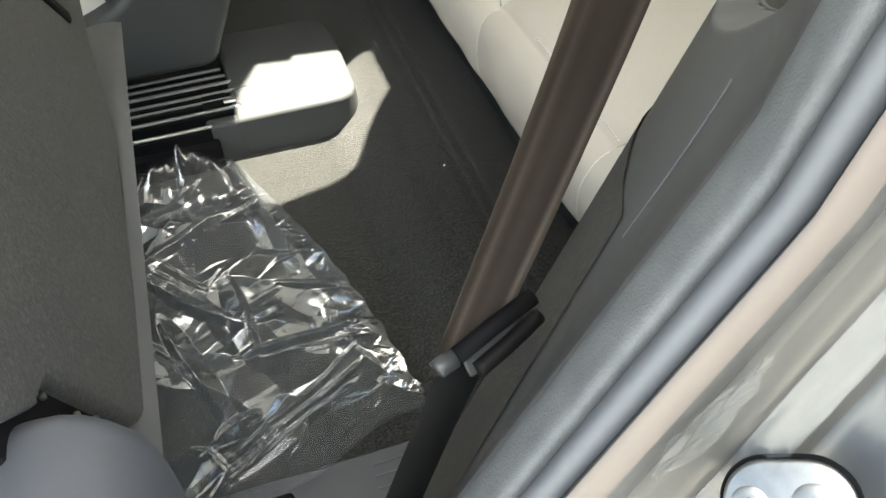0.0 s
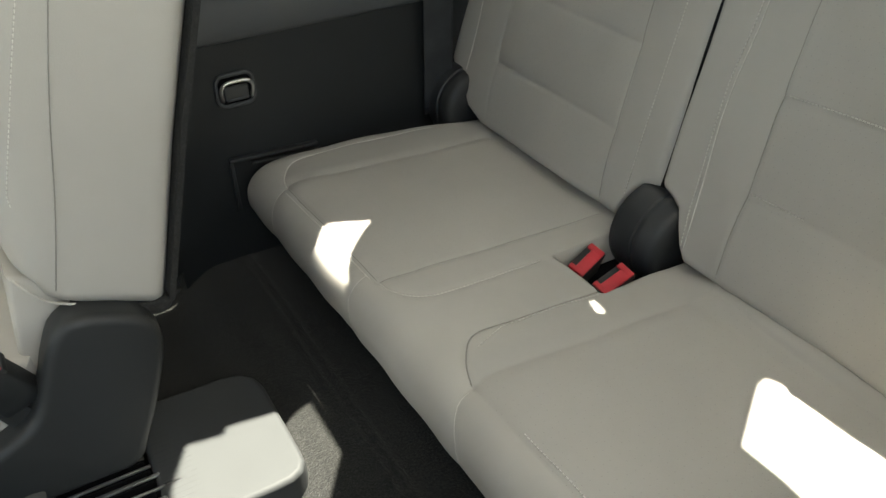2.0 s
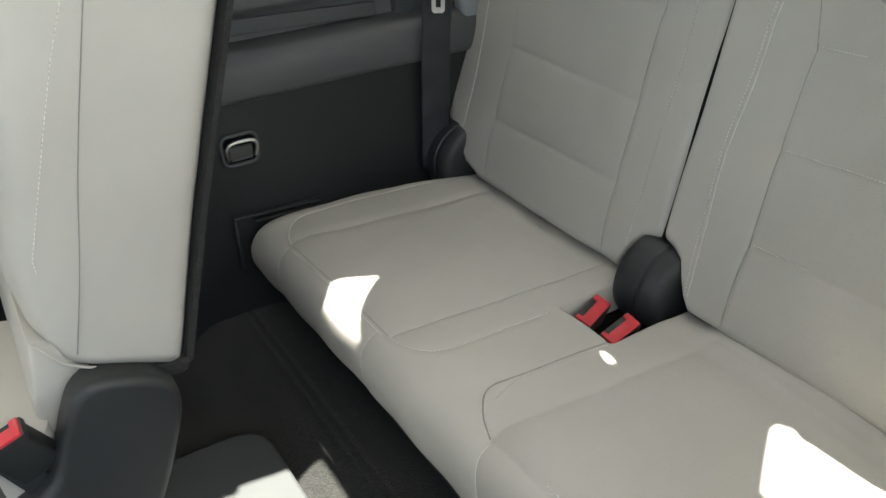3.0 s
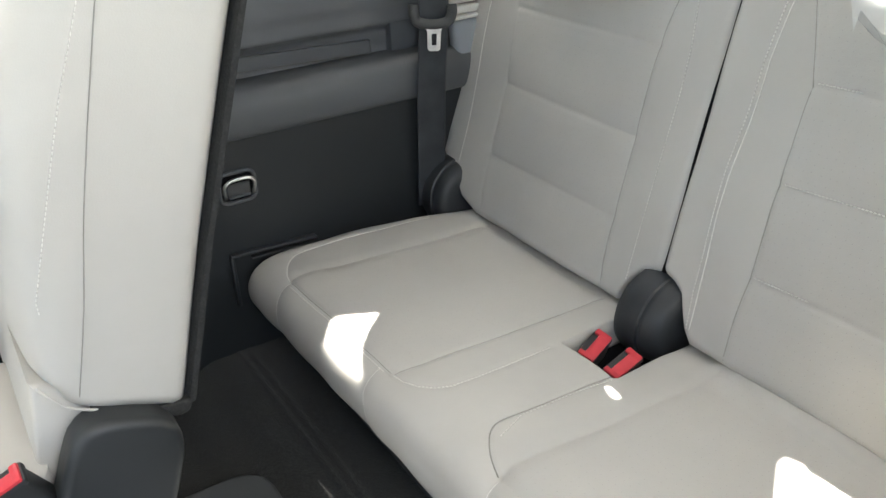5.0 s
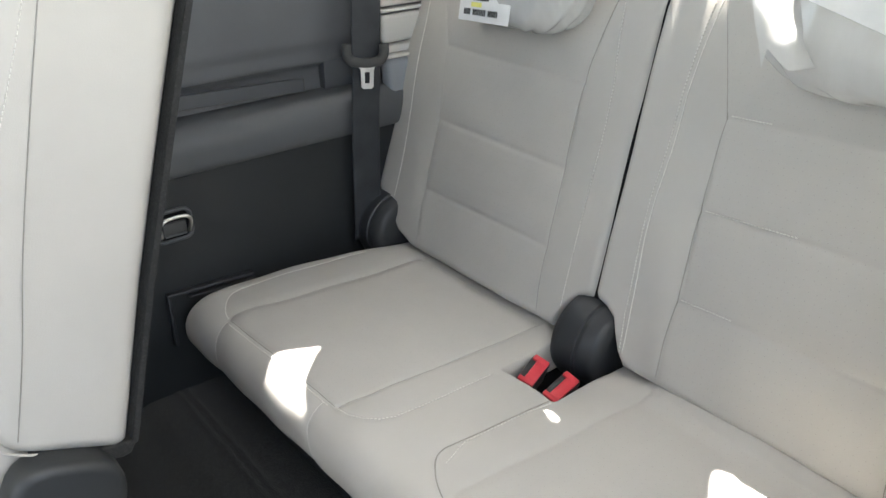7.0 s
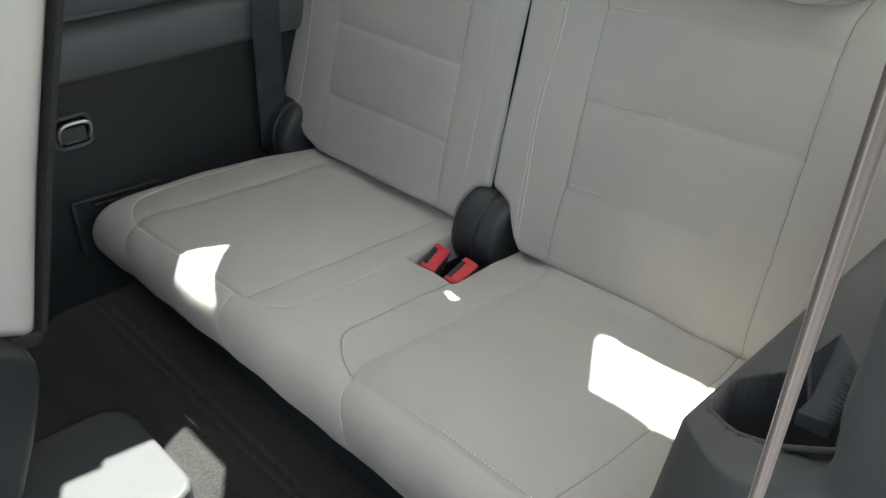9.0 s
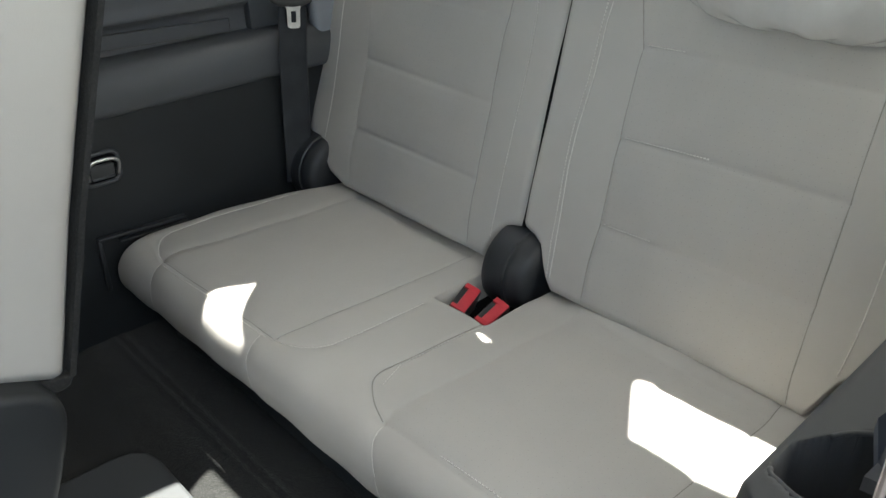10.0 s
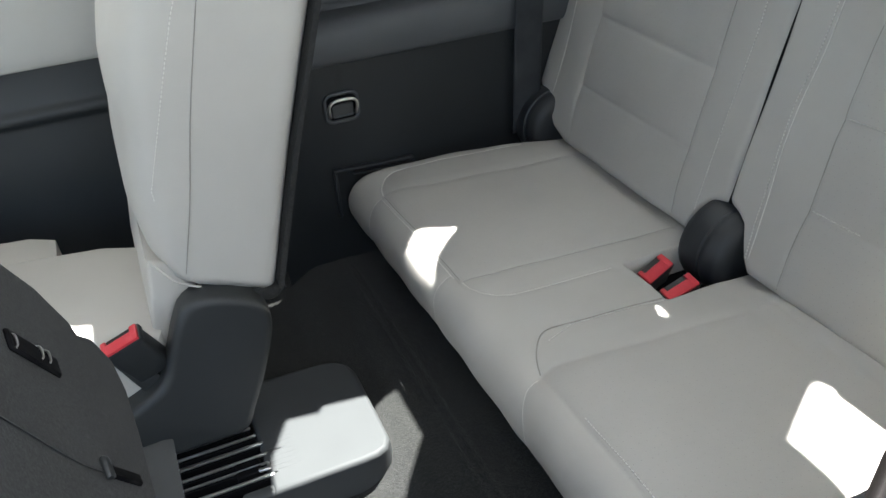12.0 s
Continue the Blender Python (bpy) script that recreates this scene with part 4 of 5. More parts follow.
def backrest(name, left, right, seams, dark, soft, stitch, cord, notch_l, notch_r, round_l, round_r, dx, label):
    """A leather backrest; left and right are its outlines as (y, z), left being the far one."""
    z_top, z_low, thick = 0.735, 0.236, 0.10
    root = thing(name, (0.05, (left[0][0] + right[0][0]) / 2, 0.20), label, "car seat", "third-row seats")

    def bottom(y, yl, yr):
        up = 0
        for e, notch in ((yl - y, notch_l), (y - yr, notch_r)):
            up = np.maximum(up, np.interp(e, [p[0] for p in notch], [p[1] for p in notch]))
        return z_low + up

    def relief(y, z):
        yl, yr = interp_line(z, left), interp_line(z, right)
        d = 0
        for line in seams:
            k = line_distance(y, z, line)
            d = d - 0.0016 * np.exp(-(k / 0.0026) ** 2) - 0.0010 * np.exp(-(k / 0.018) ** 2)
        for line in soft:
            k = line_distance(y, z, line)
            d = d - 0.0014 * np.exp(-(k / 0.003) ** 2) - 0.0020 * np.exp(-(k / 0.016) ** 2)
        d = d + 0.0015 * np.sin(19 * y + 25 * z) + 0.0008 * np.sin(60 * y - 33 * z)
        for e, r in ((yl - y, round_l), (y - yr, round_r), ((z_top - z) * 0.8, 0.042), ((z - bottom(y, yl, yr)) * 1.2, 0.014)):
            e = np.clip(e, 0, r)
            d = d - 0.75 * (r - np.sqrt(np.maximum(0, r * r - (r - e) ** 2)))
        return d

    def surface(y, z, lift=0.0):
        d = relief(y, z) + lift
        x = -0.016 + dx + 0.366 * (z - 0.226)
        return np.stack(np.broadcast_arrays(x - 0.939 * d, y, z + 0.344 * d), -1)

    ny, nz = 190, 200
    k = np.linspace(0, 1, ny)
    k = np.where(k < 0.5, 0.5 * (2 * k) ** 1.25, 1 - 0.5 * (2 * (1 - k)) ** 1.25)
    t = np.linspace(0, 1, nz)
    t = np.where(t < 0.5, 0.5 * (2 * t) ** 1.2, 1 - 0.5 * (2 * (1 - t)) ** 1.2)
    z0 = z_low + (z_top - z_low) * t[None, :] * np.ones((ny, 1))
    for _ in range(2):
        yl, yr = interp_line(z0, left), interp_line(z0, right)
        y = yl + (yr - yl) * k[:, None]
        b = bottom(y, yl, yr)
        z0 = b + (z_top - b) * t[None, :]
    p = surface(y, z0)
    back = p.copy()
    back[..., 0] = np.maximum(p[..., 0] + 0.02, -0.016 + dx + 0.366 * (p[..., 2] - 0.226) + thick)
    verts = list(p.reshape(-1, 3)) + list(back.reshape(-1, 3))
    n = ny * nz
    faces = grid_faces(ny, nz) + [tuple(reversed(f)) for f in grid_faces(ny, nz, n)]
    ring = [i * nz for i in range(ny)] + [(ny - 1) * nz + j for j in range(1, nz)] + [i * nz + nz - 1 for i in range(ny - 2, -1, -1)] + list(range(nz - 2, 0, -1))
    for i in range(len(ring)):
        a, c = ring[i], ring[(i + 1) % len(ring)]
        faces.append((a, a + n, c + n, c))
    pad = link_mesh("backrest", verts, faces, LEATHER, root, "light grey leather with sewn panels")
    insert_faces(pad, lambda x, y, z: (x < -0.016 + dx + 0.366 * (z - 0.226) + 0.03) & (y < interp_line(z, seams[0])) & (y > interp_line(z, seams[1])), PERFORATED_BACK)
    for line in dark:
        q, _ = along(line, 0.006)
        vv, ff = tube([surface(a, c, 0.0000) for a, c in q], 0.0008, 6)
        link_mesh("seam", vv, ff, SEAM_SHADE, root)
    for line in stitch:
        vv, ff = stitches(lambda a, c: surface(a, c, 0.0005), [line], gap=0.0046, length=0.0029, r=0.0009)
        tagged(link_mesh("stitching", vv, ff, THREAD, root, "pale thread stitches"), kind="stuff")
    for line in cord:
        q, _ = along(line, 0.006)
        vv, ff = tube([surface(a, c, 0.0002) for a, c in q], 0.0008, 6)
        link_mesh("piping", vv, ff, THREAD, root)
    return root


HINGE_FAR = [(0.0, 0.064), (0.030, 0.052), (0.045, 0.036), (0.054, 0.016), (0.060, 0.0)]
HINGE_NEAR = [(0.0, 0.066), (0.020, 0.060), (0.036, 0.050), (0.047, 0.028), (0.057, 0.012), (0.070, 0.0)]
HINGE_LINING = [(0.0, 0.066), (0.05, 0.064), (0.078, 0.056), (0.088, 0.045), (0.098, 0.018), (0.106, 0.0)]
HINGE_OUTER = [(0.0, 0.066), (0.022, 0.064), (0.054, 0.054), (0.077, 0.035), (0.099, 0.013), (0.14, 0.0)]
far_left = [(0.122, 0.23), (0.130, 0.30), (0.149, 0.40), (0.152, 0.55), (0.139, 0.62), (0.117, 0.70), (0.08, 0.74)]
far_right = [(-0.423, 0.23), (-0.419, 0.30), (-0.403, 0.48), (-0.389, 0.67), (-0.391, 0.74)]
fl = [(-0.034, 0.240), (-0.025, 0.279), (-0.018, 0.345), (-0.004, 0.460), (0.014, 0.56), (0.030, 0.595), (0.046, 0.623), (0.060, 0.70)]
fr = [(-0.329, 0.237), (-0.321, 0.274), (-0.311, 0.361), (-0.300, 0.453), (-0.295, 0.56), (-0.296, 0.59), (-0.300, 0.63), (-0.307, 0.664), (-0.33, 0.72)]
far_back = backrest(
    "rear_seat", far_left, far_right, [fl, fr], [fr],
    [[(0.014, 0.562), (-0.122, 0.560), (-0.295, 0.560)], [(-0.006, 0.448), (-0.297, 0.443)], [(-0.016, 0.336), (-0.310, 0.334)]],
    [[(-0.370, 0.268), (-0.366, 0.323), (-0.362, 0.378), (-0.357, 0.445), (-0.353, 0.512), (-0.347, 0.569), (-0.333, 0.624), (-0.325, 0.666), (-0.315, 0.71)]],
    [[(0.054, 0.298), (0.059, 0.353), (0.069, 0.456), (0.084, 0.546), (0.091, 0.618), (0.089, 0.69)]],
    HINGE_OUTER, HINGE_FAR, 0.042, 0.013, -0.006, "light grey leather rear seat back, headrest still in plastic wrap")
near_left = [(-0.427, 0.23), (-0.423, 0.30), (-0.407, 0.48), (-0.3925, 0.67), (-0.3945, 0.74)]
near_right = [(-0.966, 0.23), (-0.97, 0.30), (-0.972, 0.40), (-0.962, 0.55), (-0.95, 0.62), (-0.93, 0.70), (-0.91, 0.74)]
nl = [(-0.550, 0.240), (-0.543, 0.293), (-0.540, 0.358), (-0.534, 0.425), (-0.531, 0.493), (-0.525, 0.560), (-0.513, 0.594), (-0.492, 0.648), (-0.480, 0.678), (-0.462, 0.72)]
nr = [(-0.840, 0.240), (-0.835, 0.269), (-0.832, 0.327), (-0.829, 0.415), (-0.825, 0.487), (-0.821, 0.570), (-0.824, 0.60), (-0.838, 0.635), (-0.852, 0.67), (-0.865, 0.72)]
near_back = backrest(
    "rear_seat", near_left, near_right, [nl, nr], [nl, nr],
    [[(-0.525, 0.562), (-0.665, 0.566), (-0.821, 0.570)], [(-0.534, 0.451), (-0.654, 0.457), (-0.826, 0.460)], [(-0.542, 0.342), (-0.64, 0.346), (-0.83, 0.350)]],
    [[(-0.487, 0.252), (-0.476, 0.30), (-0.466, 0.39), (-0.461, 0.445), (-0.460, 0.509), (-0.456, 0.576), (-0.459, 0.627), (-0.463, 0.676), (-0.464, 0.71)], [(-0.53, 0.565), (-0.585, 0.567)], [(-0.54, 0.4545), (-0.66, 0.460)], [(-0.546, 0.3455), (-0.62, 0.3485)]],
    [[(-0.492, 0.250), (-0.482, 0.31), (-0.471, 0.398), (-0.468, 0.447), (-0.467, 0.511), (-0.463, 0.577), (-0.467, 0.635), (-0.471, 0.674), (-0.473, 0.71)], [(-0.879, 0.29), (-0.8815, 0.335), (-0.8815, 0.38), (-0.880, 0.45), (-0.872, 0.55)]],
    HINGE_NEAR, HINGE_LINING, 0.008, 0.042, -0.008, "light grey leather rear seat back beside a cup pocket")

# black strip set in the gap between the two backrests to paint its shade
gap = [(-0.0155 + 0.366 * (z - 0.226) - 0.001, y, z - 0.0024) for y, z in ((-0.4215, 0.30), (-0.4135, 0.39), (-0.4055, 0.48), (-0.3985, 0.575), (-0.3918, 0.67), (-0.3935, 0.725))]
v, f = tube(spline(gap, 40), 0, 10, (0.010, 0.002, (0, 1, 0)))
link_mesh("gap_shade", v, f, WEBBING, far_back, "black strip painting the shade between the backrests")


def headrest(parent, yc, zc, x, w, h, label_side, label_up, label_out):
    """A rounded headrest in a loose milky wrap, with a printed label."""
    nu, nv = 200, 90
    verts = []
    rnd = np.random.RandomState(5)
    ph = rnd.uniform(0, 6.28, 6)
    for i in range(nu):
        a = 2 * math.pi * i / nu
        for j in range(nv):
            b = -math.pi / 2 + math.pi * j / (nv - 1)
            ca, sa, cb, sb = math.cos(a), math.sin(a), math.cos(b), math.sin(b)
            pw = lambda q, e: math.copysign(abs(q) ** e, q)
            yy, xx, zz = pw(ca, 0.62) * pw(cb, 0.55), pw(sa, 0.75) * pw(cb, 0.55), pw(sb, 0.62)
            fold = 1 + 0.014 * math.sin(9 * a + 5 * b + ph[0]) + 0.035 * (1 - 2 * abs(noise.noise((2.6 * ca + 1.1 * b, 2.6 * sa, 0.9 * b + yc)))) + 0.02 * (1 - 2 * abs(noise.noise((6.5 * ca - 2 * b, 6.5 * sa, 1.6 * b + yc))))
            verts.append((x + 0.055 * xx * fold + 0.2 * (zz * h / 2), yc + w / 2 * yy * fold, zc + h / 2 * zz * (1 + 0.02 * math.sin(13 * a + ph[3]))))
    faces = [(i * nv + j, ((i + 1) % nu) * nv + j, ((i + 1) % nu) * nv + j + 1, i * nv + j + 1) for i in range(nu) for j in range(nv - 1)]
    ob = link_mesh("headrest", verts, faces, WRAP, parent, "headrest in milky protective plastic wrap")
    if label_out:
        # paper label hung on the front, with bars for its print
        lm = Matrix.Translation((x - label_out, yc + label_side, zc + label_up)) @ Matrix.Rotation(radians(12), 4, "Y") @ Matrix.Rotation(radians(-2), 4, "X")
        tag = part("paper_label", rbox((0.0012, 0.115, 0.07), lm, 0.0004, 1), WHITE_LABEL, ob, "white printed paper label")
        bars = []
        for zz, hh, y0, cols in ((0.024, 0.008, 0.050, (0.03, 0.018, 0.03)), (0.010, 0.003, 0.050, (0.022, 0.016, 0.026)), (0.004, 0.003, 0.050, (0.03, 0.02)), (-0.002, 0.003, 0.050, (0.014, 0.04)), (-0.021, 0.009, 0.046, (0.016, 0.030, 0.022))):
            for c in cols:
                n = max(2, round(c / (0.0017 + 0.0003 / hh * 0.004 + 0.2 * hh)))
                for q in range(n):
                    bars.append(rbox((0.0006, c / n * 0.62, hh), lm @ Matrix.Translation((-0.0009, y0 - c * (q + 0.5) / n, zz)), 0, 1))
                y0 -= c + 0.005
        part("print_bars", merge(*bars), INK, ob, "dark printed bars")
        part("highlight_bar", rbox((0.0005, 0.024, 0.007), lm @ Matrix.Translation((-0.0007, 0.018, -0.010)), 0, 1), YELLOW, ob, "yellow marker stripe")
    else:
        # loose card and a pointed flap of the wrap
        cm = Matrix.Translation((x - 0.056, yc + 0.006, zc + 0.030)) @ Matrix.Rotation(radians(6), 4, "Y") @ Matrix.Rotation(radians(15), 4, "X")
        part("paper_card", rbox((0.0012, 0.17, 0.10), cm, 0.0004, 1), WHITE_LABEL, ob, "plain white paper card")
        low = [(0.0, (0.0630, -0.583, 0.6385)), (0.13, (0.0735, -0.580, 0.6585)), (0.6, (0.0642, -0.613, 0.641)), (1.0, (0.0655, -0.631, 0.6435))]
        verts = []
        for i in range(24):
            for k in np.linspace(0, 1, 40):
                top = Vector((0.1199 + 0.0027 * k, -0.5101 - 0.0716 * k, 0.746 + 0.005 * k))
                foot = Vector([np.interp(k, [q[0] for q in low], [q[1][c] for q in low]) for c in range(3)])
                p = top.lerp(foot, i / 23)
                p.x += 0.0035 * noise.noise((p.y * 40, p.z * 24, 0)) + 0.022 * smoothstep(0.72, 1.0, k) * i / 23
                verts.append(tuple(p))
        link_mesh("wrap_flap", verts, grid_faces(24, 40), WRAP, ob, "pointed flap of milky wrap")
    for dy in (-0.045, 0.045):
        vv, ff = tube([(x + 0.02, yc + dy, zc - h / 2 - 0.05), (x + 0.02, yc + dy, zc)], 0.006, 10)
        link_mesh("headrest_post", vv, ff, STEEL, parent)
    return ob


headrest(far_back, -0.145, 0.710, 0.150, 0.25, 0.20, 0.047, -0.058, 0.064)
headrest(near_back, -0.702, 0.708, 0.151, 0.315, 0.20, 0, 0, 0)


# ---- far side: fittings ----
ring = thing("tie_down_ring", (-0.377, 0.106, 0.335), "bright steel tie-down ring in a black recessed cup", "cargo ring")
rm = Matrix.Translation((-0.3785, 0.104, 0.3415)) @ Matrix.Scale(0.94, 4)


def rounded_loop(w, h, r, n=8):
    """A rounded rectangle in the plane of the side lining."""
    pts = []
    for cx, cz, a0 in ((1, 1, 0), (-1, 1, 90), (-1, -1, 180), (1, -1, 270)):
        for k in range(n + 1):
            a = radians(a0 + 90 * k / n)
            pts.append((cx * (w / 2 - r) + r * math.cos(a), 0, cz * (h / 2 - r) + r * math.sin(a)))
    return pts


loop = rounded_loop(0.061, 0.052, 0.013)
v, f = tube([rm @ Vector(p) for p in loop + loop[:2]], 0.0034, 10)
link_mesh("cup", v, f, TRIM_GREY, ring)
# flat near-black plate paints the shade inside the ring's cup
bm = bmesh.new()
bm.faces.new([bm.verts.new(rm @ Vector((x, -0.0005, z))) for x, _, z in rounded_loop(0.058, 0.049, 0.012)])
ext = bmesh.ops.extrude_face_region(bm, geom=bm.faces[:])
bmesh.ops.translate(bm, vec=(0, 0.006, 0), verts=[g for g in ext["geom"] if isinstance(g, bmesh.types.BMVert)])
part("cup_shade", bm, RAIL_BED, ring)
lp = [(-0.024, -0.006, -0.014), (-0.0262, -0.012, 0.002), (-0.0245, -0.015, 0.0125), (-0.016, -0.016, 0.0185), (0.0, -0.016, 0.0198), (0.016, -0.016, 0.0185), (0.0245, -0.015, 0.0125), (0.0262, -0.012, 0.002), (0.024, -0.006, -0.014)]
v, f = tube(spline([rm @ Vector(p) for p in lp], 48), 0.0028, 10)
link_mesh("loop", v, f, CHROME, ring)
part("flap", rbox((0.041, 0.008, 0.024), rm @ Matrix.Translation((0, -0.003, -0.004)), 0.0035, 3), TRIM_SIDE, ring)
part("flap_lip", rbox((0.037, 0.006, 0.004), rm @ Matrix.Translation((0, -0.007, -0.014)), 0.0018, 2), TRIM_GREY, ring)

slot = part("side_slot_trim", merge(rbox((0.15, 0.012, 0.006), Matrix.Translation((-0.335, 0.101, 0.224)) @ Matrix.Rotation(radians(3), 4, "Y"), 0.002, 2), rbox((0.12, 0.012, 0.004), Matrix.Translation((-0.315, 0.102, 0.212)) @ Matrix.Rotation(radians(3), 4, "Y"), 0.0015, 2), rbox((0.006, 0.012, 0.09), Matrix.Translation((-0.408, 0.102, 0.18)), 0.002, 2)), HINGE_PLASTIC)
tagged(slot, "dark plastic slot edge in the side lining", "trim", kind="structure")
pocket = part("side_pocket_lip", merge(rbox((0.42, 0.008, 0.023), Matrix.Translation((-0.310, 0.158, 0.512)) @ Matrix.Rotation(radians(2.5), 4, "Y"), 0.001, 1), rbox((0.66, 0.03, 0.052), Matrix.Translation((0.268, 0.1655, 0.514)), 0.003, 2)), TRIM_GREY)
edge = merge(rbox((0.42, 0.0022, 0.0014), Matrix.Translation((-0.310, 0.1535, 0.5012)) @ Matrix.Rotation(radians(2.5), 4, "Y"), 0.0004, 1), rbox((0.0014, 0.0022, 0.023), Matrix.Translation((-0.1008, 0.1535, 0.5028)), 0.0004, 1))
part("pocket_edge", edge, PAINT, pocket)
tagged(pocket, "slate-grey shallow pocket above the side ledge", "trim", kind="structure")
rear_panel = part("wall_far_rear_panel", merge(rbox((0.30, 0.02, 0.09), Matrix.Translation((0.19, 0.128, 0.662)), 0.006, 3), rbox((0.30, 0.02, 0.006), Matrix.Translation((0.19, 0.1275, 0.6105)), 0.002, 2), rbox((0.30, 0.02, 0.049), Matrix.Translation((0.19, 0.127, 0.5795)), 0.007, 3), rbox((0.30, 0.02, 0.014), Matrix.Translation((0.19, 0.127, 0.5450)), 0.004, 2), rbox((0.30, 0.026, 0.006), Matrix.Translation((0.19, 0.122, 0.5335)), 0.0028, 3)), HEADLINER)
rear_foot = part("wall_far_rear_foot", rbox((0.30, 0.03, 0.088), Matrix.Translation((0.19, 0.119, 0.486)) @ Matrix.Rotation(radians(-6), 4, "X"), 0.012, 4), LINING_LIT)
tagged(rear_foot, "slate lining under the grooved panel, painted pale as if lit", "wall", kind="structure")
tagged(rear_panel, "pale grooved lining behind the far belt", "wall", kind="structure")


def belt(name, points, width, across, mat, label, category="seat belt"):
    root = thing(name, points[-1], label, category)
    v, f = tube(spline(points, 40), 0, 10, (width, 0.0022, across))
    link_mesh("webbing", v, f, mat, root)
    return root


far_belt = belt("seat_belt", [(0.010, 0.085, 0.95), (-0.015, 0.078, 0.66), (-0.025, 0.076, 0.52), (-0.031, 0.078, 0.43), (-0.034, 0.088, 0.22)], 0.053, (0.99, -0.15, 0), WEBBING_GREY, "black seat belt hanging with its metal tongue by the far backrest")
tm = Matrix.Translation((-0.027, 0.073, 0.556)) @ Matrix.Rotation(radians(-20), 4, "Z") @ Matrix.Rotation(radians(4), 4, "Y")
v, f = tube(spline([tm @ Vector(p) for p in ((-0.031, 0, 0.018), (-0.0315, -0.002, 0.004), (-0.024, -0.003, -0.009), (0, -0.004, -0.013), (0.024, -0.003, -0.009), (0.0315, -0.002, 0.004), (0.031, 0, 0.018))], 40), 0.0085, 12)
link_mesh("tongue_grip", v, f, TRIM_SIDE, far_belt, "black plastic grip of the tongue")
# flat steel tongue with its slot
plate = sheet_with_gaps([(-0.0150, -0.012), (0.0150, -0.012), (0.0145, -0.018), (0.0128, -0.024), (0.0128, -0.051), (0.0095, -0.0545), (-0.0045, -0.0545), (-0.0080, -0.051), (-0.0092, -0.024), (-0.0125, -0.018)], [[(-0.0025, -0.0265), (0.0065, -0.0265), (0.0065, -0.0455), (-0.0018, -0.0455)]], 0.0065, 0.0028)
bmesh.ops.transform(plate, matrix=tm @ Matrix.Rotation(radians(90), 4, "X"), verts=plate.verts[:])
part("tongue", plate, STEEL, far_belt, "bright steel tongue", smooth=False)


def strap(points, width, thick, across, sides=40, folds=4):
    """Folded webbing: a rounded band with lengthwise ridges."""
    p = np.array(points, float)
    tan = np.gradient(p, axis=0)
    tan /= np.linalg.norm(tan, axis=1)[:, None]
    verts, faces = [], []
    for i, (c, t) in enumerate(zip(p, tan)):
        wide = np.array(across(c[2]), float)
        a = wide - t * (wide @ t)
        a /= np.linalg.norm(a)
        b = np.cross(t, a)
        for k in range(sides):
            w = 2 * math.pi * k / sides
            ca, sb = math.cos(w), math.sin(w)
            u = math.copysign(abs(ca) ** 0.6, ca)
            ridge = 0.0005 * math.cos(math.pi * folds * u + 0.02 * i) * math.copysign(1, sb) * min(1, abs(sb) * 4)
            verts.append(c + a * u * width / 2 + b * (math.copysign(abs(sb) ** 0.6, sb) * thick / 2 + ridge))
    m = len(p)
    for i in range(m - 1):
        for k in range(sides):
            k2 = (k + 1) % sides
            faces.append((i * sides + k, i * sides + k2, (i + 1) * sides + k2, (i + 1) * sides + k))
    return verts, faces


# ---- near belt, taut from pillar to floor ----
near_belt = thing("seat_belt", (-0.669, -1.095, 0.03), "brown-black second-row seat belt stretched across the door opening", "seat belt")


def belt_across(z):
    """The belt's width runs along the car, turning slightly as it rises."""
    a = 0.065 - 0.6 * (z - 0.7)
    return math.cos(a), math.sin(a), 0.0


line = [(-0.338, -1.022, 1.08), (-0.391, -1.031, 0.9), (-0.4505, -1.0390, 0.7), (-0.4905, -1.0455, 0.55), (-0.5255, -1.0525, 0.45), (-0.566, -1.062, 0.350), (-0.580, -1.068, 0.318)]
v, f = strap(spline(line, 60), 0.045, 0.0016, belt_across, folds=3)
link_mesh("webbing", v, f, WEBBING_SHEEN, near_belt, "brown-black folded webbing")
line = [(-0.577, -1.070, 0.325), (-0.597, -1.078, 0.290), (-0.626, -1.083, 0.215), (-0.667, -1.090, 0.1), (-0.70, -1.08, 0.0)]
v, f = strap(spline(line, 30), 0.027, 0.0026, lambda z: (0.93, 0.03, -0.37), folds=1)
link_mesh("lower_webbing", v, f, WEBBING, near_belt, "black webbing")
out = Vector((-0.0045, -0.012, 0.0155))
v, f = tube([Vector(p) + out for p in ((-0.581, -1.0665, 0.3305), (-0.555, -1.056, 0.334), (-0.529, -1.046, 0.3365))], 0.0052, 16)
link_mesh("tongue_grip", v, f, RAIL_BED, near_belt, "black plastic belt tongue grip")
v, f = tube([Vector(p) + out for p in ((-0.5925, -1.0705, 0.3290), (-0.5915, -1.0700, 0.3293), (-0.5815, -1.0667, 0.3304))], 0.0056, 16)
link_mesh("tongue_tip", v, f, HINGE_PLASTIC, near_belt, "slate-black plastic tip, lighter than the grip")
v, f = tube(spline([Vector(p) + out for p in ((-0.570, -1.071, 0.3195), (-0.548, -1.061, 0.3215), (-0.526, -1.049, 0.3225))], 14), 0.0050, 16)
link_mesh("webbing_fold", v, f, WEBBING, near_belt, "rolled fold of webbing at the tongue")
part("tongue_plate", rbox((0.046, 0.003, 0.018), Matrix.Translation(Vector((-0.556, -1.0605, 0.326)) + out * 0.8) @ Matrix.Rotation(radians(22), 4, "Z") @ Matrix.Rotation(radians(-38), 4, "X"), 0.001, 1), BLACK, near_belt)

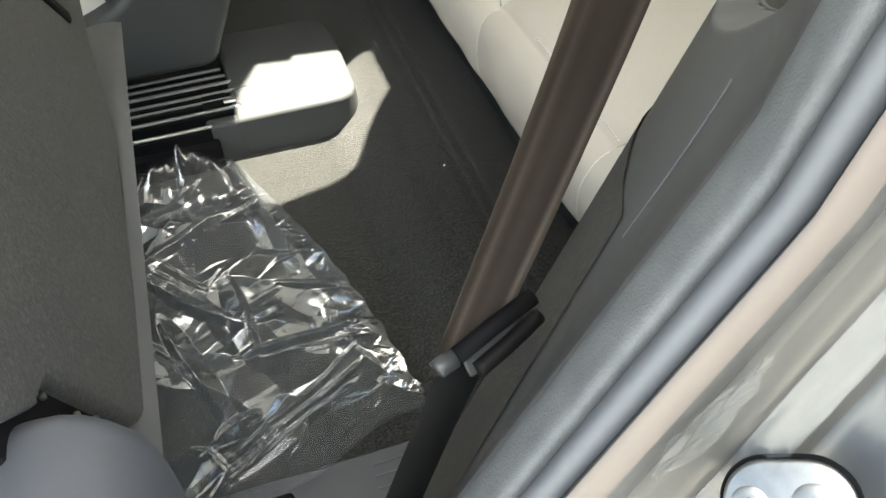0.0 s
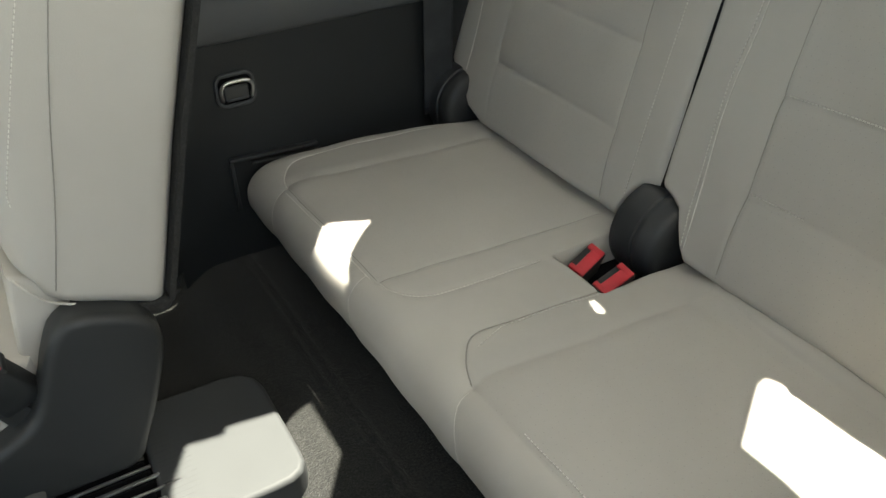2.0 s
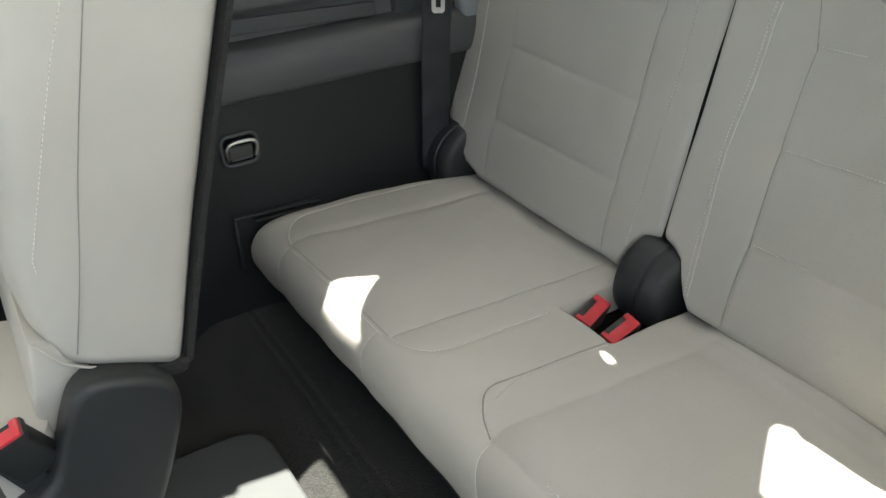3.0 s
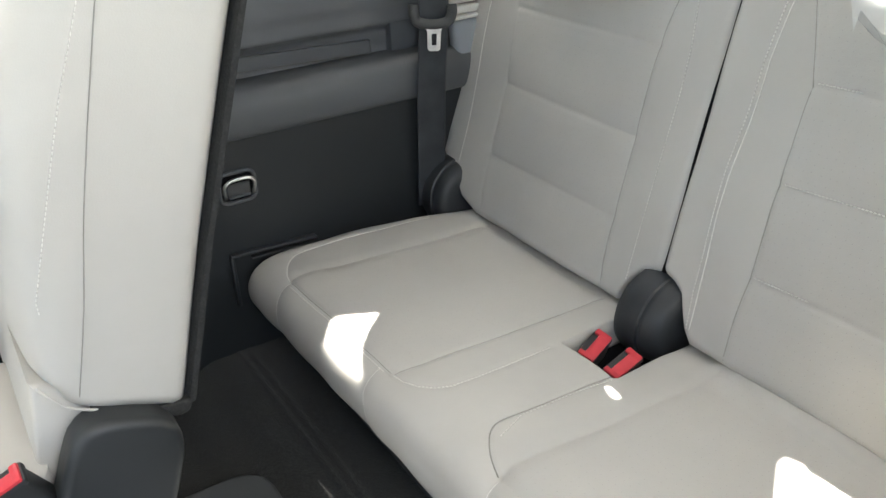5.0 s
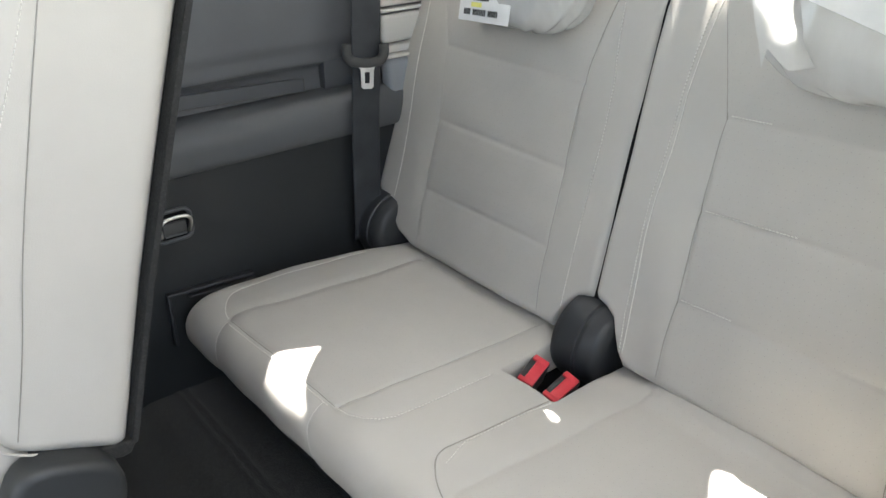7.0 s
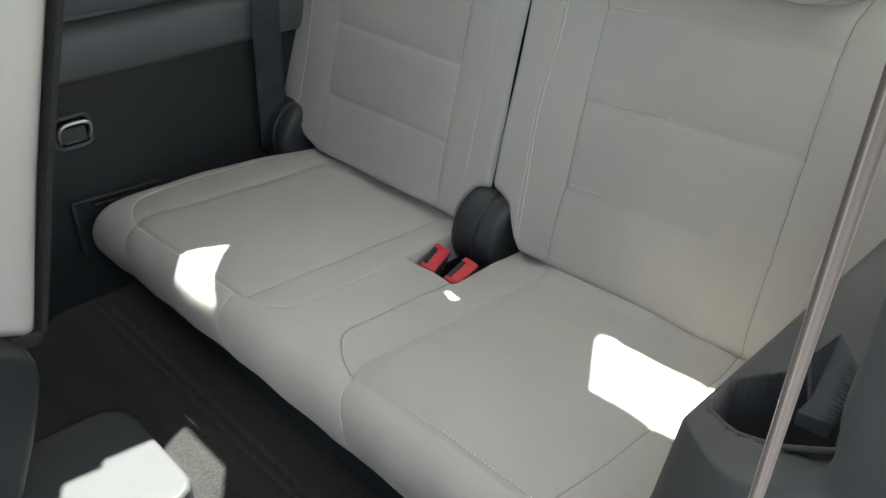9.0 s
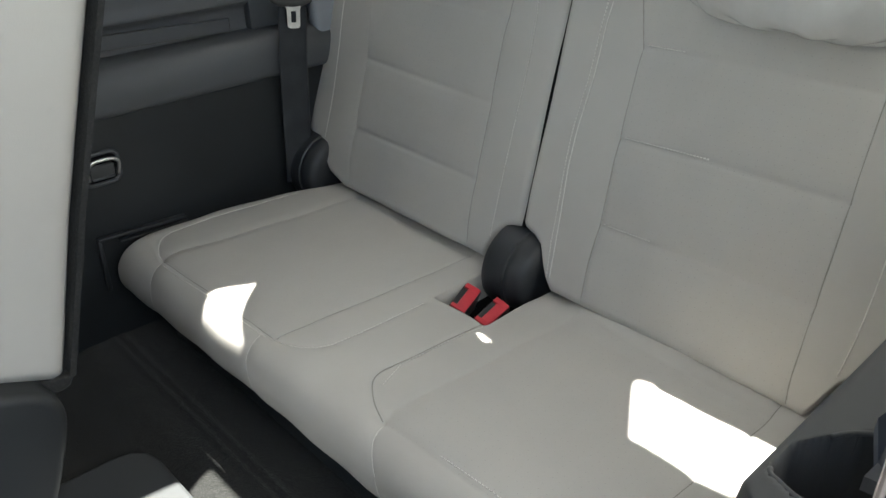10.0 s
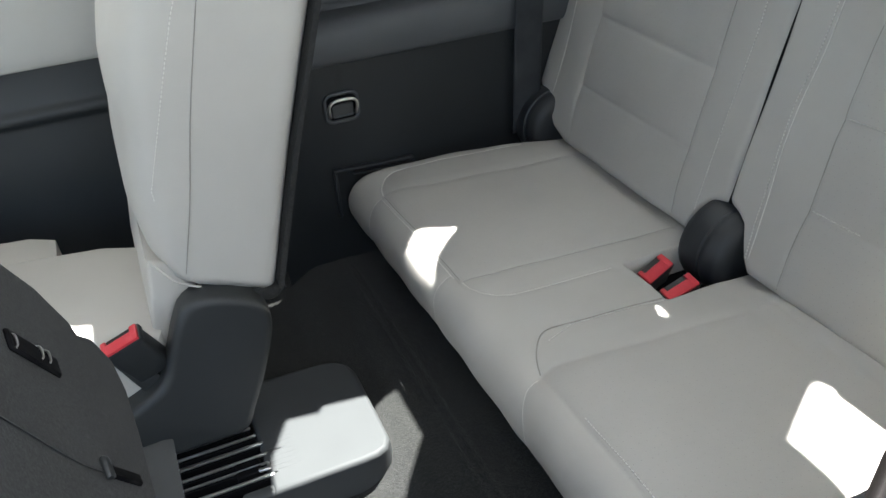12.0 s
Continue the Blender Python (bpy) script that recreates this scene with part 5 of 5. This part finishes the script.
# ---- second-row far seat ----
seat = thing("second_row_seat", (-0.75, -0.11, 0.0), "light grey leather second-row seat with a black carpeted back", "car seat")
REAR = [(-0.592, 0.276), (-0.540, 0.46), (-0.468, 0.69), (-0.385, 0.95), (-0.37, 1.0)]
FRONT = [(-0.724, 0.33), (-0.735, 0.355), (-0.741, 0.41), (-0.738, 0.45), (-0.729, 0.505), (-0.728, 0.55), (-0.716, 0.60), (-0.688, 0.665), (-0.625, 0.82), (-0.575, 0.95), (-0.56, 1.0)]


def seat_back(y0, y1):
    """A seat back as rings at rising heights, with a full front edge and a tight rear one."""
    n, rings = 96, 70
    verts = []
    for k in range(rings):
        v = k / (rings - 1)
        end = min(1.0, 0.55 + 6 * v, 0.55 + 6 * (1 - v))
        end = math.sqrt(max(0, 1 - (1 - end) ** 2))
        for i in range(n):
            a = 2 * math.pi * i / n
            c, s = math.cos(a), math.sin(a)
            e = 0.22 if c > 0 else 0.42
            u, w = math.copysign(abs(c) ** e, c), math.copysign(abs(s) ** e, s)
            zb = 0.276 + 0.16 * (1 - u) / 2 * 0.34
            z = zb + (1.0 - zb) * v
            xr = np.interp(z, [q[1] for q in REAR], [q[0] for q in REAR])
            xf = np.interp(max(z, 0.33), [q[1] for q in FRONT], [q[0] for q in FRONT])
            ym, hw = (y0 + y1) / 2, (y1 - y0) / 2
            verts.append(((xr + xf) / 2 + (xr - xf) / 2 * u * (0.97 + 0.03 * end), ym + hw * w * (0.95 + 0.05 * end), z))
    faces = [(k * n + i, k * n + (i + 1) % n, (k + 1) * n + (i + 1) % n, (k + 1) * n + i) for k in range(rings - 1) for i in range(n)]
    faces += [tuple(range(n))[::-1], tuple((rings - 1) * n + i for i in range(n))]
    return verts, faces


def soft_prism(profile, y0, y1, r):
    return prism(profile, y0, y1, r, 5)


v, f = seat_back(-0.287, 0.075)
link_mesh("backrest", v, f, LEATHER, seat, "light grey leather backrest")
part("backrest_skirt", soft_prism([(-0.715, 0.345), (-0.739, 0.355), (-0.758, 0.24), (-0.735, 0.225), (-0.69, 0.30)], -0.268, 0.07, 0.008), LEATHER, seat, "light grey leather skirt")
rear = [(x - 0.002, z) for x, z in REAR[:4]]
part("back_panel", prism(rear + [(x + 0.005, z - 0.002) for x, z in rear[::-1]], -0.289, 0.075, 0.006, 2), SEAT_CARPET, seat, "black carpeted back panel")
v, f = tube(spline([(-0.698, -0.2880, 0.336), (-0.672, -0.2880, 0.43), (-0.648, -0.2880, 0.531), (-0.615, -0.2880, 0.65), (-0.565, -0.2878, 0.82)], 40), 0.0007, 6)
link_mesh("seam", v, f, SEAM_SHADE, seat)
v, f = stitches(lambda a, c: (float(np.interp(c, [0.449, 0.506, 0.579, 0.637, 0.684, 0.72, 0.85], [-0.7098, -0.6906, -0.6656, -0.6446, -0.6246, -0.6096, -0.560])), float(np.interp(c, [0.40, 0.449, 0.506, 0.579, 0.9], [-0.276, -0.2806, -0.2836, -0.2866, -0.2868])), c), [[(0.0, 0.42), (0.0, 0.84)]], r=0.0006)
tagged(link_mesh("stitching", v, f, THREAD, seat, "pale thread stitches"), kind="stuff")
v, f = tube(spline([(-0.733, -0.272, 0.352), (-0.728, -0.280, 0.3475), (-0.721, -0.284, 0.3385), (-0.712, -0.286, 0.3270), (-0.6945, -0.2868, 0.3165), (-0.669, -0.287, 0.3045), (-0.642, -0.287, 0.2915), (-0.624, -0.286, 0.2835)], 40), 0.0016, 8)
link_mesh("piping", v, f, LEATHER, seat)
cover_prof = spline([(-0.700, 0.313), (-0.717, 0.301), (-0.733, 0.270), (-0.745, 0.240), (-0.765, 0.202), (-0.81, 0.178), (-0.86, 0.160), (-0.87, 0.12), (-0.87, 0.090), (-0.72, 0.086), (-0.676, 0.090), (-0.657, 0.125), (-0.639, 0.165), (-0.620, 0.218), (-0.613, 0.245), (-0.613, 0.265), (-0.620, 0.281), (-0.634, 0.294), (-0.655, 0.304), (-0.680, 0.313)], 70)
part("lower_edge", prism([(-0.640, 0.288), (-0.640, 0.274), (-0.606, 0.265), (-0.595, 0.267), (-0.588, 0.280), (-0.594, 0.283)], -0.2885, 0.0765, 0.004, 3), SEAT_CARPET, seat, "black carpeted lower edge")
part("side_cover", prism([tuple(p) for p in cover_prof], -0.319, -0.272, 0.012, 5), BLACK, seat, "black plastic recliner cover")
cushion2 = [(-0.74, 0.12), (-0.745, 0.255), (-0.80, 0.270), (-0.95, 0.285), (-1.15, 0.30), (-1.22, 0.28), (-1.24, 0.20), (-1.2, 0.12)]
part("cushion", soft_prism(cushion2, -0.285, -0.03, 0.02), LEATHER, seat, "light grey leather cushion")
part("bolster", soft_prism([(-0.862, 0.20), (-0.865, 0.258), (-0.90, 0.270), (-1.15, 0.292), (-1.2, 0.22)], -0.035, 0.05, 0.012), LEATHER, seat, "raised cushion edge")
buckle(seat, Matrix.Translation((-0.793, -0.300, 0.276)) @ Matrix.Rotation(radians(14), 4, "X") @ Matrix.Rotation(radians(-24), 4, "Y"))
part("buckle_stalk", rbox((0.03, 0.012, 0.12), Matrix.Translation((-0.775, -0.29, 0.20)) @ Matrix.Rotation(radians(-25), 4, "Y"), 0.004, 2), BLACK, seat)
part("seat_base", rbox((0.40, 0.30, 0.13), Matrix.Translation((-1.0, -0.1, 0.06)), 0.01, 2), BLACK, seat)

# ---- seat rails on the floor ----
rails = thing("seat_rails", (-0.90, -0.335, 0.0), "black seat rail tray with thin bright steel runners", "seat rail")
part("tray", rbox((0.62, 0.165, 0.046), Matrix.Translation((-1.005, -0.338, 0.008)), 0.004, 2), RAIL_BED, rails)
for y, xe, z, w in ((-0.270, -0.672, 0.050, 0.0036), (-0.288, -0.668, 0.050, 0.0032), (-0.308, -0.661, 0.051, 0.0050), (-0.330, -0.640, 0.051, 0.0032), (-0.346, -0.634, 0.050, 0.0018), (-0.371, -0.654, 0.051, 0.0044), (-0.402, -0.700, 0.049, 0.0042)):
    part("runner", rbox((xe + 1.30, w * 1.1, 0.0036), Matrix.Translation(((xe - 1.30) / 2, y, z + 0.0012)), w * 0.25, 2), STEEL, rails, "bright steel runner")
    part("runner_web", rbox((xe + 1.298, 0.010, 0.024), Matrix.Translation(((xe - 1.302) / 2, y, z - 0.0128)), 0.001, 1), RAIL_BED, rails)
part("clip", merge(rbox((0.016, 0.006, 0.004), Matrix.Translation((-0.670, -0.362, 0.057)), 0.001, 1), rbox((0.004, 0.012, 0.004), Matrix.Translation((-0.664, -0.357, 0.057)), 0.001, 1)), CHROME, rails, "small bright clip")
part("end_plate", rbox((0.035, 0.03, 0.010), Matrix.Translation((-0.690, -0.344, 0.047)), 0.002, 1), RAIL_BED, rails)

# ---- floor box: low black vent cover ----
box = thing("floor_vent_cover", (-0.60, -0.29, 0.0), "low black plastic floor cover with rounded corners and fine ribs", "floor cover")


def cover_box():
    out = [(-0.668, -0.405), (-0.545, -0.405), (-0.524, -0.403), (-0.508, -0.395), (-0.500, -0.380), (-0.499, -0.36), (-0.499, -0.225), (-0.505, -0.202), (-0.522, -0.186), (-0.545, -0.180), (-0.655, -0.177), (-0.668, -0.182)]
    bm = bmesh.new()
    top = [bm.verts.new((x, y, 0.054)) for x, y in out]
    f = bm.faces.new(top)
    ext = bmesh.ops.extrude_face_region(bm, geom=[f])
    low = [g for g in ext["geom"] if isinstance(g, bmesh.types.BMVert)]
    for q in low:
        q.co.z = -0.02
        q.co.x += 0.004 if q.co.x > -0.66 else 0
        q.co.y += 0.003 if q.co.y < -0.3 else 0.004
    es = [e for e in bm.edges if abs(e.verts[0].co.z - 0.054) < 1e-5 and abs(e.verts[1].co.z - 0.054) < 1e-5]
    bmesh.ops.bevel(bm, geom=es, offset=0.008, segments=4, profile=0.5, affect="EDGES")
    return bm


shell = part("shell", cover_box(), COVER_GREY, box)
shell.modifiers.new("even_normals", "WEIGHTED_NORMAL").keep_sharp = True
for i in range(22):
    y = -0.189 - 0.0085 * i
    part("rib", rbox((0.040, 0.0018, 0.0008), Matrix.Translation((-0.640, y, 0.0538)), 0.0003, 1), COVER_GREY, box)
part("foot", rbox((0.020, 0.032, 0.018), Matrix.Translation((-0.503, -0.388, 0.004)), 0.007, 3), BLACK, box)
part("side_flange", rbox((0.050, 0.020, 0.070), Matrix.Translation((-0.683, -0.394, 0.016)), 0.006, 3), COVER_GREY, box)

# ---- near second-row seat, tipped forward ----
near_seat = thing("second_row_seat", (-0.95, -0.75, 0.0), "second-row seat tipped forward, showing its black carpeted back", "car seat")


def tipped_back():
    """The rear face of the tipped backrest, with its rounded far corner, as a thick slab."""
    face = [(-1.075, 0.386), (-1.042, 0.354), (-1.022, 0.349), (-1.001, 0.266), (-0.985, 0.241), (-0.68, 0.262), (-0.583, 0.296), (-0.515, 0.310), (-0.465, 0.325), (-0.438, 0.352), (-0.449, 0.393), (-0.474, 0.418), (-0.470, 0.430), (-0.487, 0.485), (-0.515, 0.531), (-0.60, 0.70), (-0.66, 0.80), (-0.70, 0.84), (-1.02, 0.84), (-1.06, 0.80), (-1.075, 0.66)]
    bm = bmesh.new()
    vs = [bm.verts.new((-0.768 - 0.25 * (z - 0.262), y, z)) for y, z in face]
    f = bm.faces.new(vs)
    ext = bmesh.ops.extrude_face_region(bm, geom=[f])
    bmesh.ops.translate(bm, vec=(-0.05, 0, -0.012), verts=[g for g in ext["geom"] if isinstance(g, bmesh.types.BMVert)])
    es = [e for e in bm.edges if (e.calc_face_angle(0) or 0) > 0.8]
    bmesh.ops.bevel(bm, geom=es, offset=0.008, segments=3, profile=0.5, affect="EDGES")
    return bm


def on_face(y, z, out=0.0):
    return Matrix.Translation((-0.768 - 0.25 * (z - 0.262) + out, y, z)) @ Matrix.Rotation(radians(-14), 4, "Y")


part("back_panel", tipped_back(), SEAT_CARPET, near_seat, "black carpeted seat back")
part("front_pad", prism([(-0.845, 0.25), (-0.985, 0.80), (-1.10, 0.78), (-1.02, 0.25)], -1.06, -0.66, 0.03, 4), LEATHER, near_seat, "light grey leather seat front")
part("lower_lip", prism([(-0.768, 0.256), (-0.7575, 0.254), (-0.80, 0.22), (-0.86, 0.20), (-0.86, 0.25)], -1.075, -0.47, 0.004, 2), HINGE_PLASTIC, near_seat)
# raised near-black block paints the shade inside the anchor slot
part("anchor_slot_shade", rbox((0.005, 0.019, 0.078), on_face(-0.597, 0.487, 0.001) @ Matrix.Rotation(radians(30), 4, "X"), 0.002, 1), RAIL_BED, near_seat, "near-black block painting the dark of the anchor slot")
for y, z in ((-0.614, 0.514), (-0.590, 0.482), (-0.5835, 0.472)):
    v, f = tube(spline([on_face(y - 0.006, z - 0.003, 0.001).translation, on_face(y - 0.004, z - 0.002, 0.0045).translation, on_face(y + 0.004, z + 0.002, 0.0045).translation, on_face(y + 0.006, z + 0.003, 0.001).translation], 14), 0.0010, 8)
    link_mesh("anchor_bar", v, f, ZINC, near_seat, "dull grey steel bar")
# another raised near-black block paints the notch's shade
part("pull_notch_shade", rbox((0.005, 0.012, 0.062), on_face(-0.618, 0.357, 0.001) @ Matrix.Rotation(radians(33), 4, "X"), 0.002, 1), RAIL_BED, near_seat)
part("pull_tab", rbox((0.006, 0.020, 0.012), on_face(-0.640, 0.392, 0.003) @ Matrix.Rotation(radians(33), 4, "X"), 0.003, 2), BLACK, near_seat)
v, f = tube(spline([on_face(y, z, 0.0008).translation for y, z in ((-0.640, 0.385), (-0.6626, 0.42), (-0.681, 0.4575), (-0.7076, 0.52), (-0.745, 0.60), (-0.78, 0.70))], 40), 0.0007, 6)
link_mesh("fold_seam", v, f, BLACK, near_seat)
part("hinge_recess", rbox((0.012, 0.085, 0.16), on_face(-1.035, 0.305, -0.018), 0.002, 1), RAIL_BED, near_seat)
for dy, dz in ((-0.004, 0.028), (0.004, 0.020), (0.010, -0.010), (0.018, -0.028)):
    part("rivet", rbox((0.004, 0.0045, 0.0045), on_face(-1.028 + dy, 0.318 + dz, -0.0105), 0.0018, 2), ZINC, near_seat)
knob = spline([(-0.744, 0.24), (-0.746, 0.312), (-0.762, 0.346), (-0.79, 0.361), (-0.84, 0.352), (-0.865, 0.31), (-0.865, 0.10), (-0.75, 0.10)], 40)
part("side_cover", prism([tuple(p) for p in knob], -1.135, -1.045, 0.022, 5), COVER_BLUE, near_seat, "smooth blue-grey plastic hinge cover")
part("seat_base", rbox((0.36, 0.5, 0.10), Matrix.Translation((-1.08, -0.76, 0.04)), 0.01, 2), BLACK, near_seat)
part("rear_leg", rbox((0.05, 0.05, 0.26), Matrix.Translation((-0.86, -0.55, 0.12)), 0.006, 2), BLACK, near_seat)
part("rear_leg", rbox((0.05, 0.05, 0.26), Matrix.Translation((-0.86, -1.0, 0.12)), 0.006, 2), BLACK, near_seat)


# ---- crumpled clear plastic sheet on the floor ----
def plastic_sheet():
    """A crumpled film: flat facets between sharp creases, a few long folds, clusters of short wrinkles, gathered at its far end."""
    rnd = random.Random(31)
    nu, nv = 460, 300
    a0, a1, b0, b1 = np.array((-0.812, -0.392)), np.array((-0.683, -0.428)), np.array((-0.93, -0.995)), np.array((-0.551, -0.872))
    u, w = np.meshgrid(np.linspace(0, 1, nu), np.linspace(0, 1, nv), indexing="ij")
    uu, ww = u[..., None], w[..., None]
    p = (a0 * (1 - ww) + a1 * ww) * (1 - uu) + (b0 * (1 - ww) + b1 * ww) * uu
    # uneven outline, full on its rear side
    p[..., 0] += 0.019 * np.sin(math.pi * u) * w + 0.0025 * np.sin(61 * u) * w * u
    p[..., 1] += 0.006 * np.sin(15 * w + 1) * u
    x, y = p[..., 0], p[..., 1]
    z = np.zeros_like(x)

    def zigzag(q):
        return 2 * np.abs(q - np.floor(q + 0.5))

    # facets: zigzags across several directions, bent and fading in and out
    for period, steep in ((0.19, 0.20), (0.15, 0.20), (0.12, 0.20), (0.10, 0.18), (0.085, 0.14), (0.066, 0.10), (0.05, 0.07), (0.04, 0.05)):
        a = rnd.choice((0.55, 0.75, 1.75, 2.4, 0.1)) + rnd.gauss(0, 0.25)
        across, run = -x * math.sin(a) + y * math.cos(a), x * math.cos(a) + y * math.sin(a)
        bend = 0.22 * np.sin(run * rnd.uniform(9, 18) + rnd.uniform(0, 6)) + 0.10 * np.sin(run * rnd.uniform(28, 45) + across * 12 + rnd.uniform(0, 6))
        fade = smoothstep(-0.25, 0.55, np.sin(run * rnd.uniform(10, 22) + rnd.uniform(0, 6)) * np.cos(across * rnd.uniform(9, 20) + rnd.uniform(0, 6)))
        z += 0.32 * period * steep * zigzag(across / period + bend + rnd.random()) * (0.25 + 0.75 * fade)

    def fold(c, ang, length, width, rise, lean=0.0, other=1.0):
        """A crease: a sharp crest whose two flanks have unlike widths, running out at its ends."""
        dx, dy = x - c[0], y - c[1]
        al, ac = dx * math.cos(ang) + dy * math.sin(ang), dy * math.cos(ang) - dx * math.sin(ang)
        ac = ac - lean * al * al / max(length, 0.02)
        t = np.clip(1 - (2 * al / length) ** 2, 0, 1)
        wd = width * (0.45 + 0.55 * t)
        flank = np.where(ac > 0, ac / wd, -ac / (wd * other))
        return rise * t * np.clip(1 - flank, 0, 1)

    def place():
        a, b = 0.06 + 0.92 * rnd.random() ** 0.7, rnd.uniform(0.05, 0.97)
        return (a0 * (1 - b) + a1 * b) * (1 - a) + (b0 * (1 - b) + b1 * b) * a

    lean = lambda: rnd.uniform(-0.35, 0.35)
    # the long folds
    for c, ang, length, width, rise, other in (((-0.654, -0.757), 0.03, 0.16, 0.011, 0.0075, 0.5), ((-0.650, -0.772), -0.08, 0.13, 0.008, 0.004, 0.5), ((-0.711, -0.700), 1.69, 0.16, 0.022, 0.012, 0.4),
                                               ((-0.772, -0.667), -0.77, 0.14, 0.018, 0.012, 0.5), ((-0.745, -0.563), 0.525, 0.20, 0.016, 0.007, 0.6), ((-0.632, -0.677), -0.41, 0.09, 0.008, 0.004, 0.8),
                                               ((-0.777, -0.758), -1.22, 0.18, 0.020, 0.012, 0.45), ((-0.690, -0.872), 0.47, 0.20, 0.010, 0.005, 0.7), ((-0.675, -0.850), 0.50, 0.20, 0.009, 0.005, 0.5),
                                               ((-0.665, -0.826), 0.56, 0.17, 0.008, 0.004, 0.6), ((-0.737, -0.842), 0.2, 0.05, 0.014, 0.009, 0.4), ((-0.78, -0.50), 0.35, 0.10, 0.012, 0.008, 0.5)):
        z += fold(np.array(c), ang, length, width, rise, 0.1, other)
    for _ in range(20):
        width = rnd.uniform(0.004, 0.012)
        z += fold(place(), rnd.choice((0.80, 0.45, 1.75, 2.3)) + rnd.gauss(0, 0.3), rnd.uniform(0.05, 0.15), width, width * rnd.uniform(0.10, 0.30) * rnd.choice((1, 1, -1)), lean(), rnd.uniform(0.35, 1.8))
    for _ in range(13):
        c, ang = place(), rnd.choice((0.2, 0.5, 2.6, 1.2)) + rnd.gauss(0, 0.3)
        for _ in range(rnd.randint(4, 8)):
            width = rnd.uniform(0.0028, 0.006)
            z += fold(c + np.array((rnd.gauss(0, 0.012), rnd.gauss(0, 0.010))), ang + rnd.gauss(0, 0.35), rnd.uniform(0.012, 0.045), width, width * rnd.uniform(0.10, 0.34), lean(), rnd.uniform(0.4, 1.6))
    # short gathers along the rear and near edges
    for k in range(46):
        a = k / 46 + rnd.uniform(0, 0.02)
        c = (a1 * (1 - a) + b1 * a) + np.array((0.019 * math.sin(math.pi * a) - rnd.uniform(0.002, 0.018), 0))
        z += fold(c, 0.5 + rnd.gauss(0, 0.6), rnd.uniform(0.012, 0.03), 0.0035, rnd.uniform(0.0005, 0.0012), lean())
    for k in range(22):
        c = b1 * (1 - k / 22) + b0 * k / 22 + np.array((0, rnd.uniform(0.004, 0.05)))
        z += fold(c, 0.75 + rnd.gauss(0, 0.35), rnd.uniform(0.02, 0.06), 0.004, rnd.uniform(0.0008, 0.0018), lean(), 0.6)
    # the gathered knot
    z += 0.036 * np.exp(-(u / 0.06) ** 2) * np.exp(-((w - 0.52) / 0.17) ** 2) * (1 + 0.12 * np.sin(w * 41 + u * 60)) + 0.020 * np.exp(-(u / 0.09) ** 2) * (1 + 0.25 * np.sin(w * 26 + 2))
    z += 0.004 * np.exp(-(u / 0.20) ** 2) * np.abs(np.sin(w * 23 + 3 * u))
    edge = np.minimum(np.minimum(u + 0.05, 1 - u), np.minimum(w, 1 - w))
    z = (z - z.min()) * (0.25 + 0.75 * np.clip(edge * 9, 0, 1)) + 0.003
    z += floor_height(x, y)
    return np.concatenate([p, z[..., None]], -1).reshape(-1, 3), grid_faces(nu, nv)


v, f = plastic_sheet()
sheet = link_mesh("plastic_sheet", v, f, FILM)
tagged(sheet, "crumpled clear plastic film lying on the car floor", "plastic sheet")
for x, y, s in ((-0.434, -0.571, 0.003), (-0.30, -0.62, 0.002)):
    ob = part("crumb", rbox((s, s * 0.8, s * 0.5), Matrix.Translation((x, y, float(floor_height(x, y)) + s * 0.2)), s * 0.2, 1), WHITE_LABEL)
    tagged(ob, "tiny pale crumb on the dark carpet", "crumb", "crumbs")
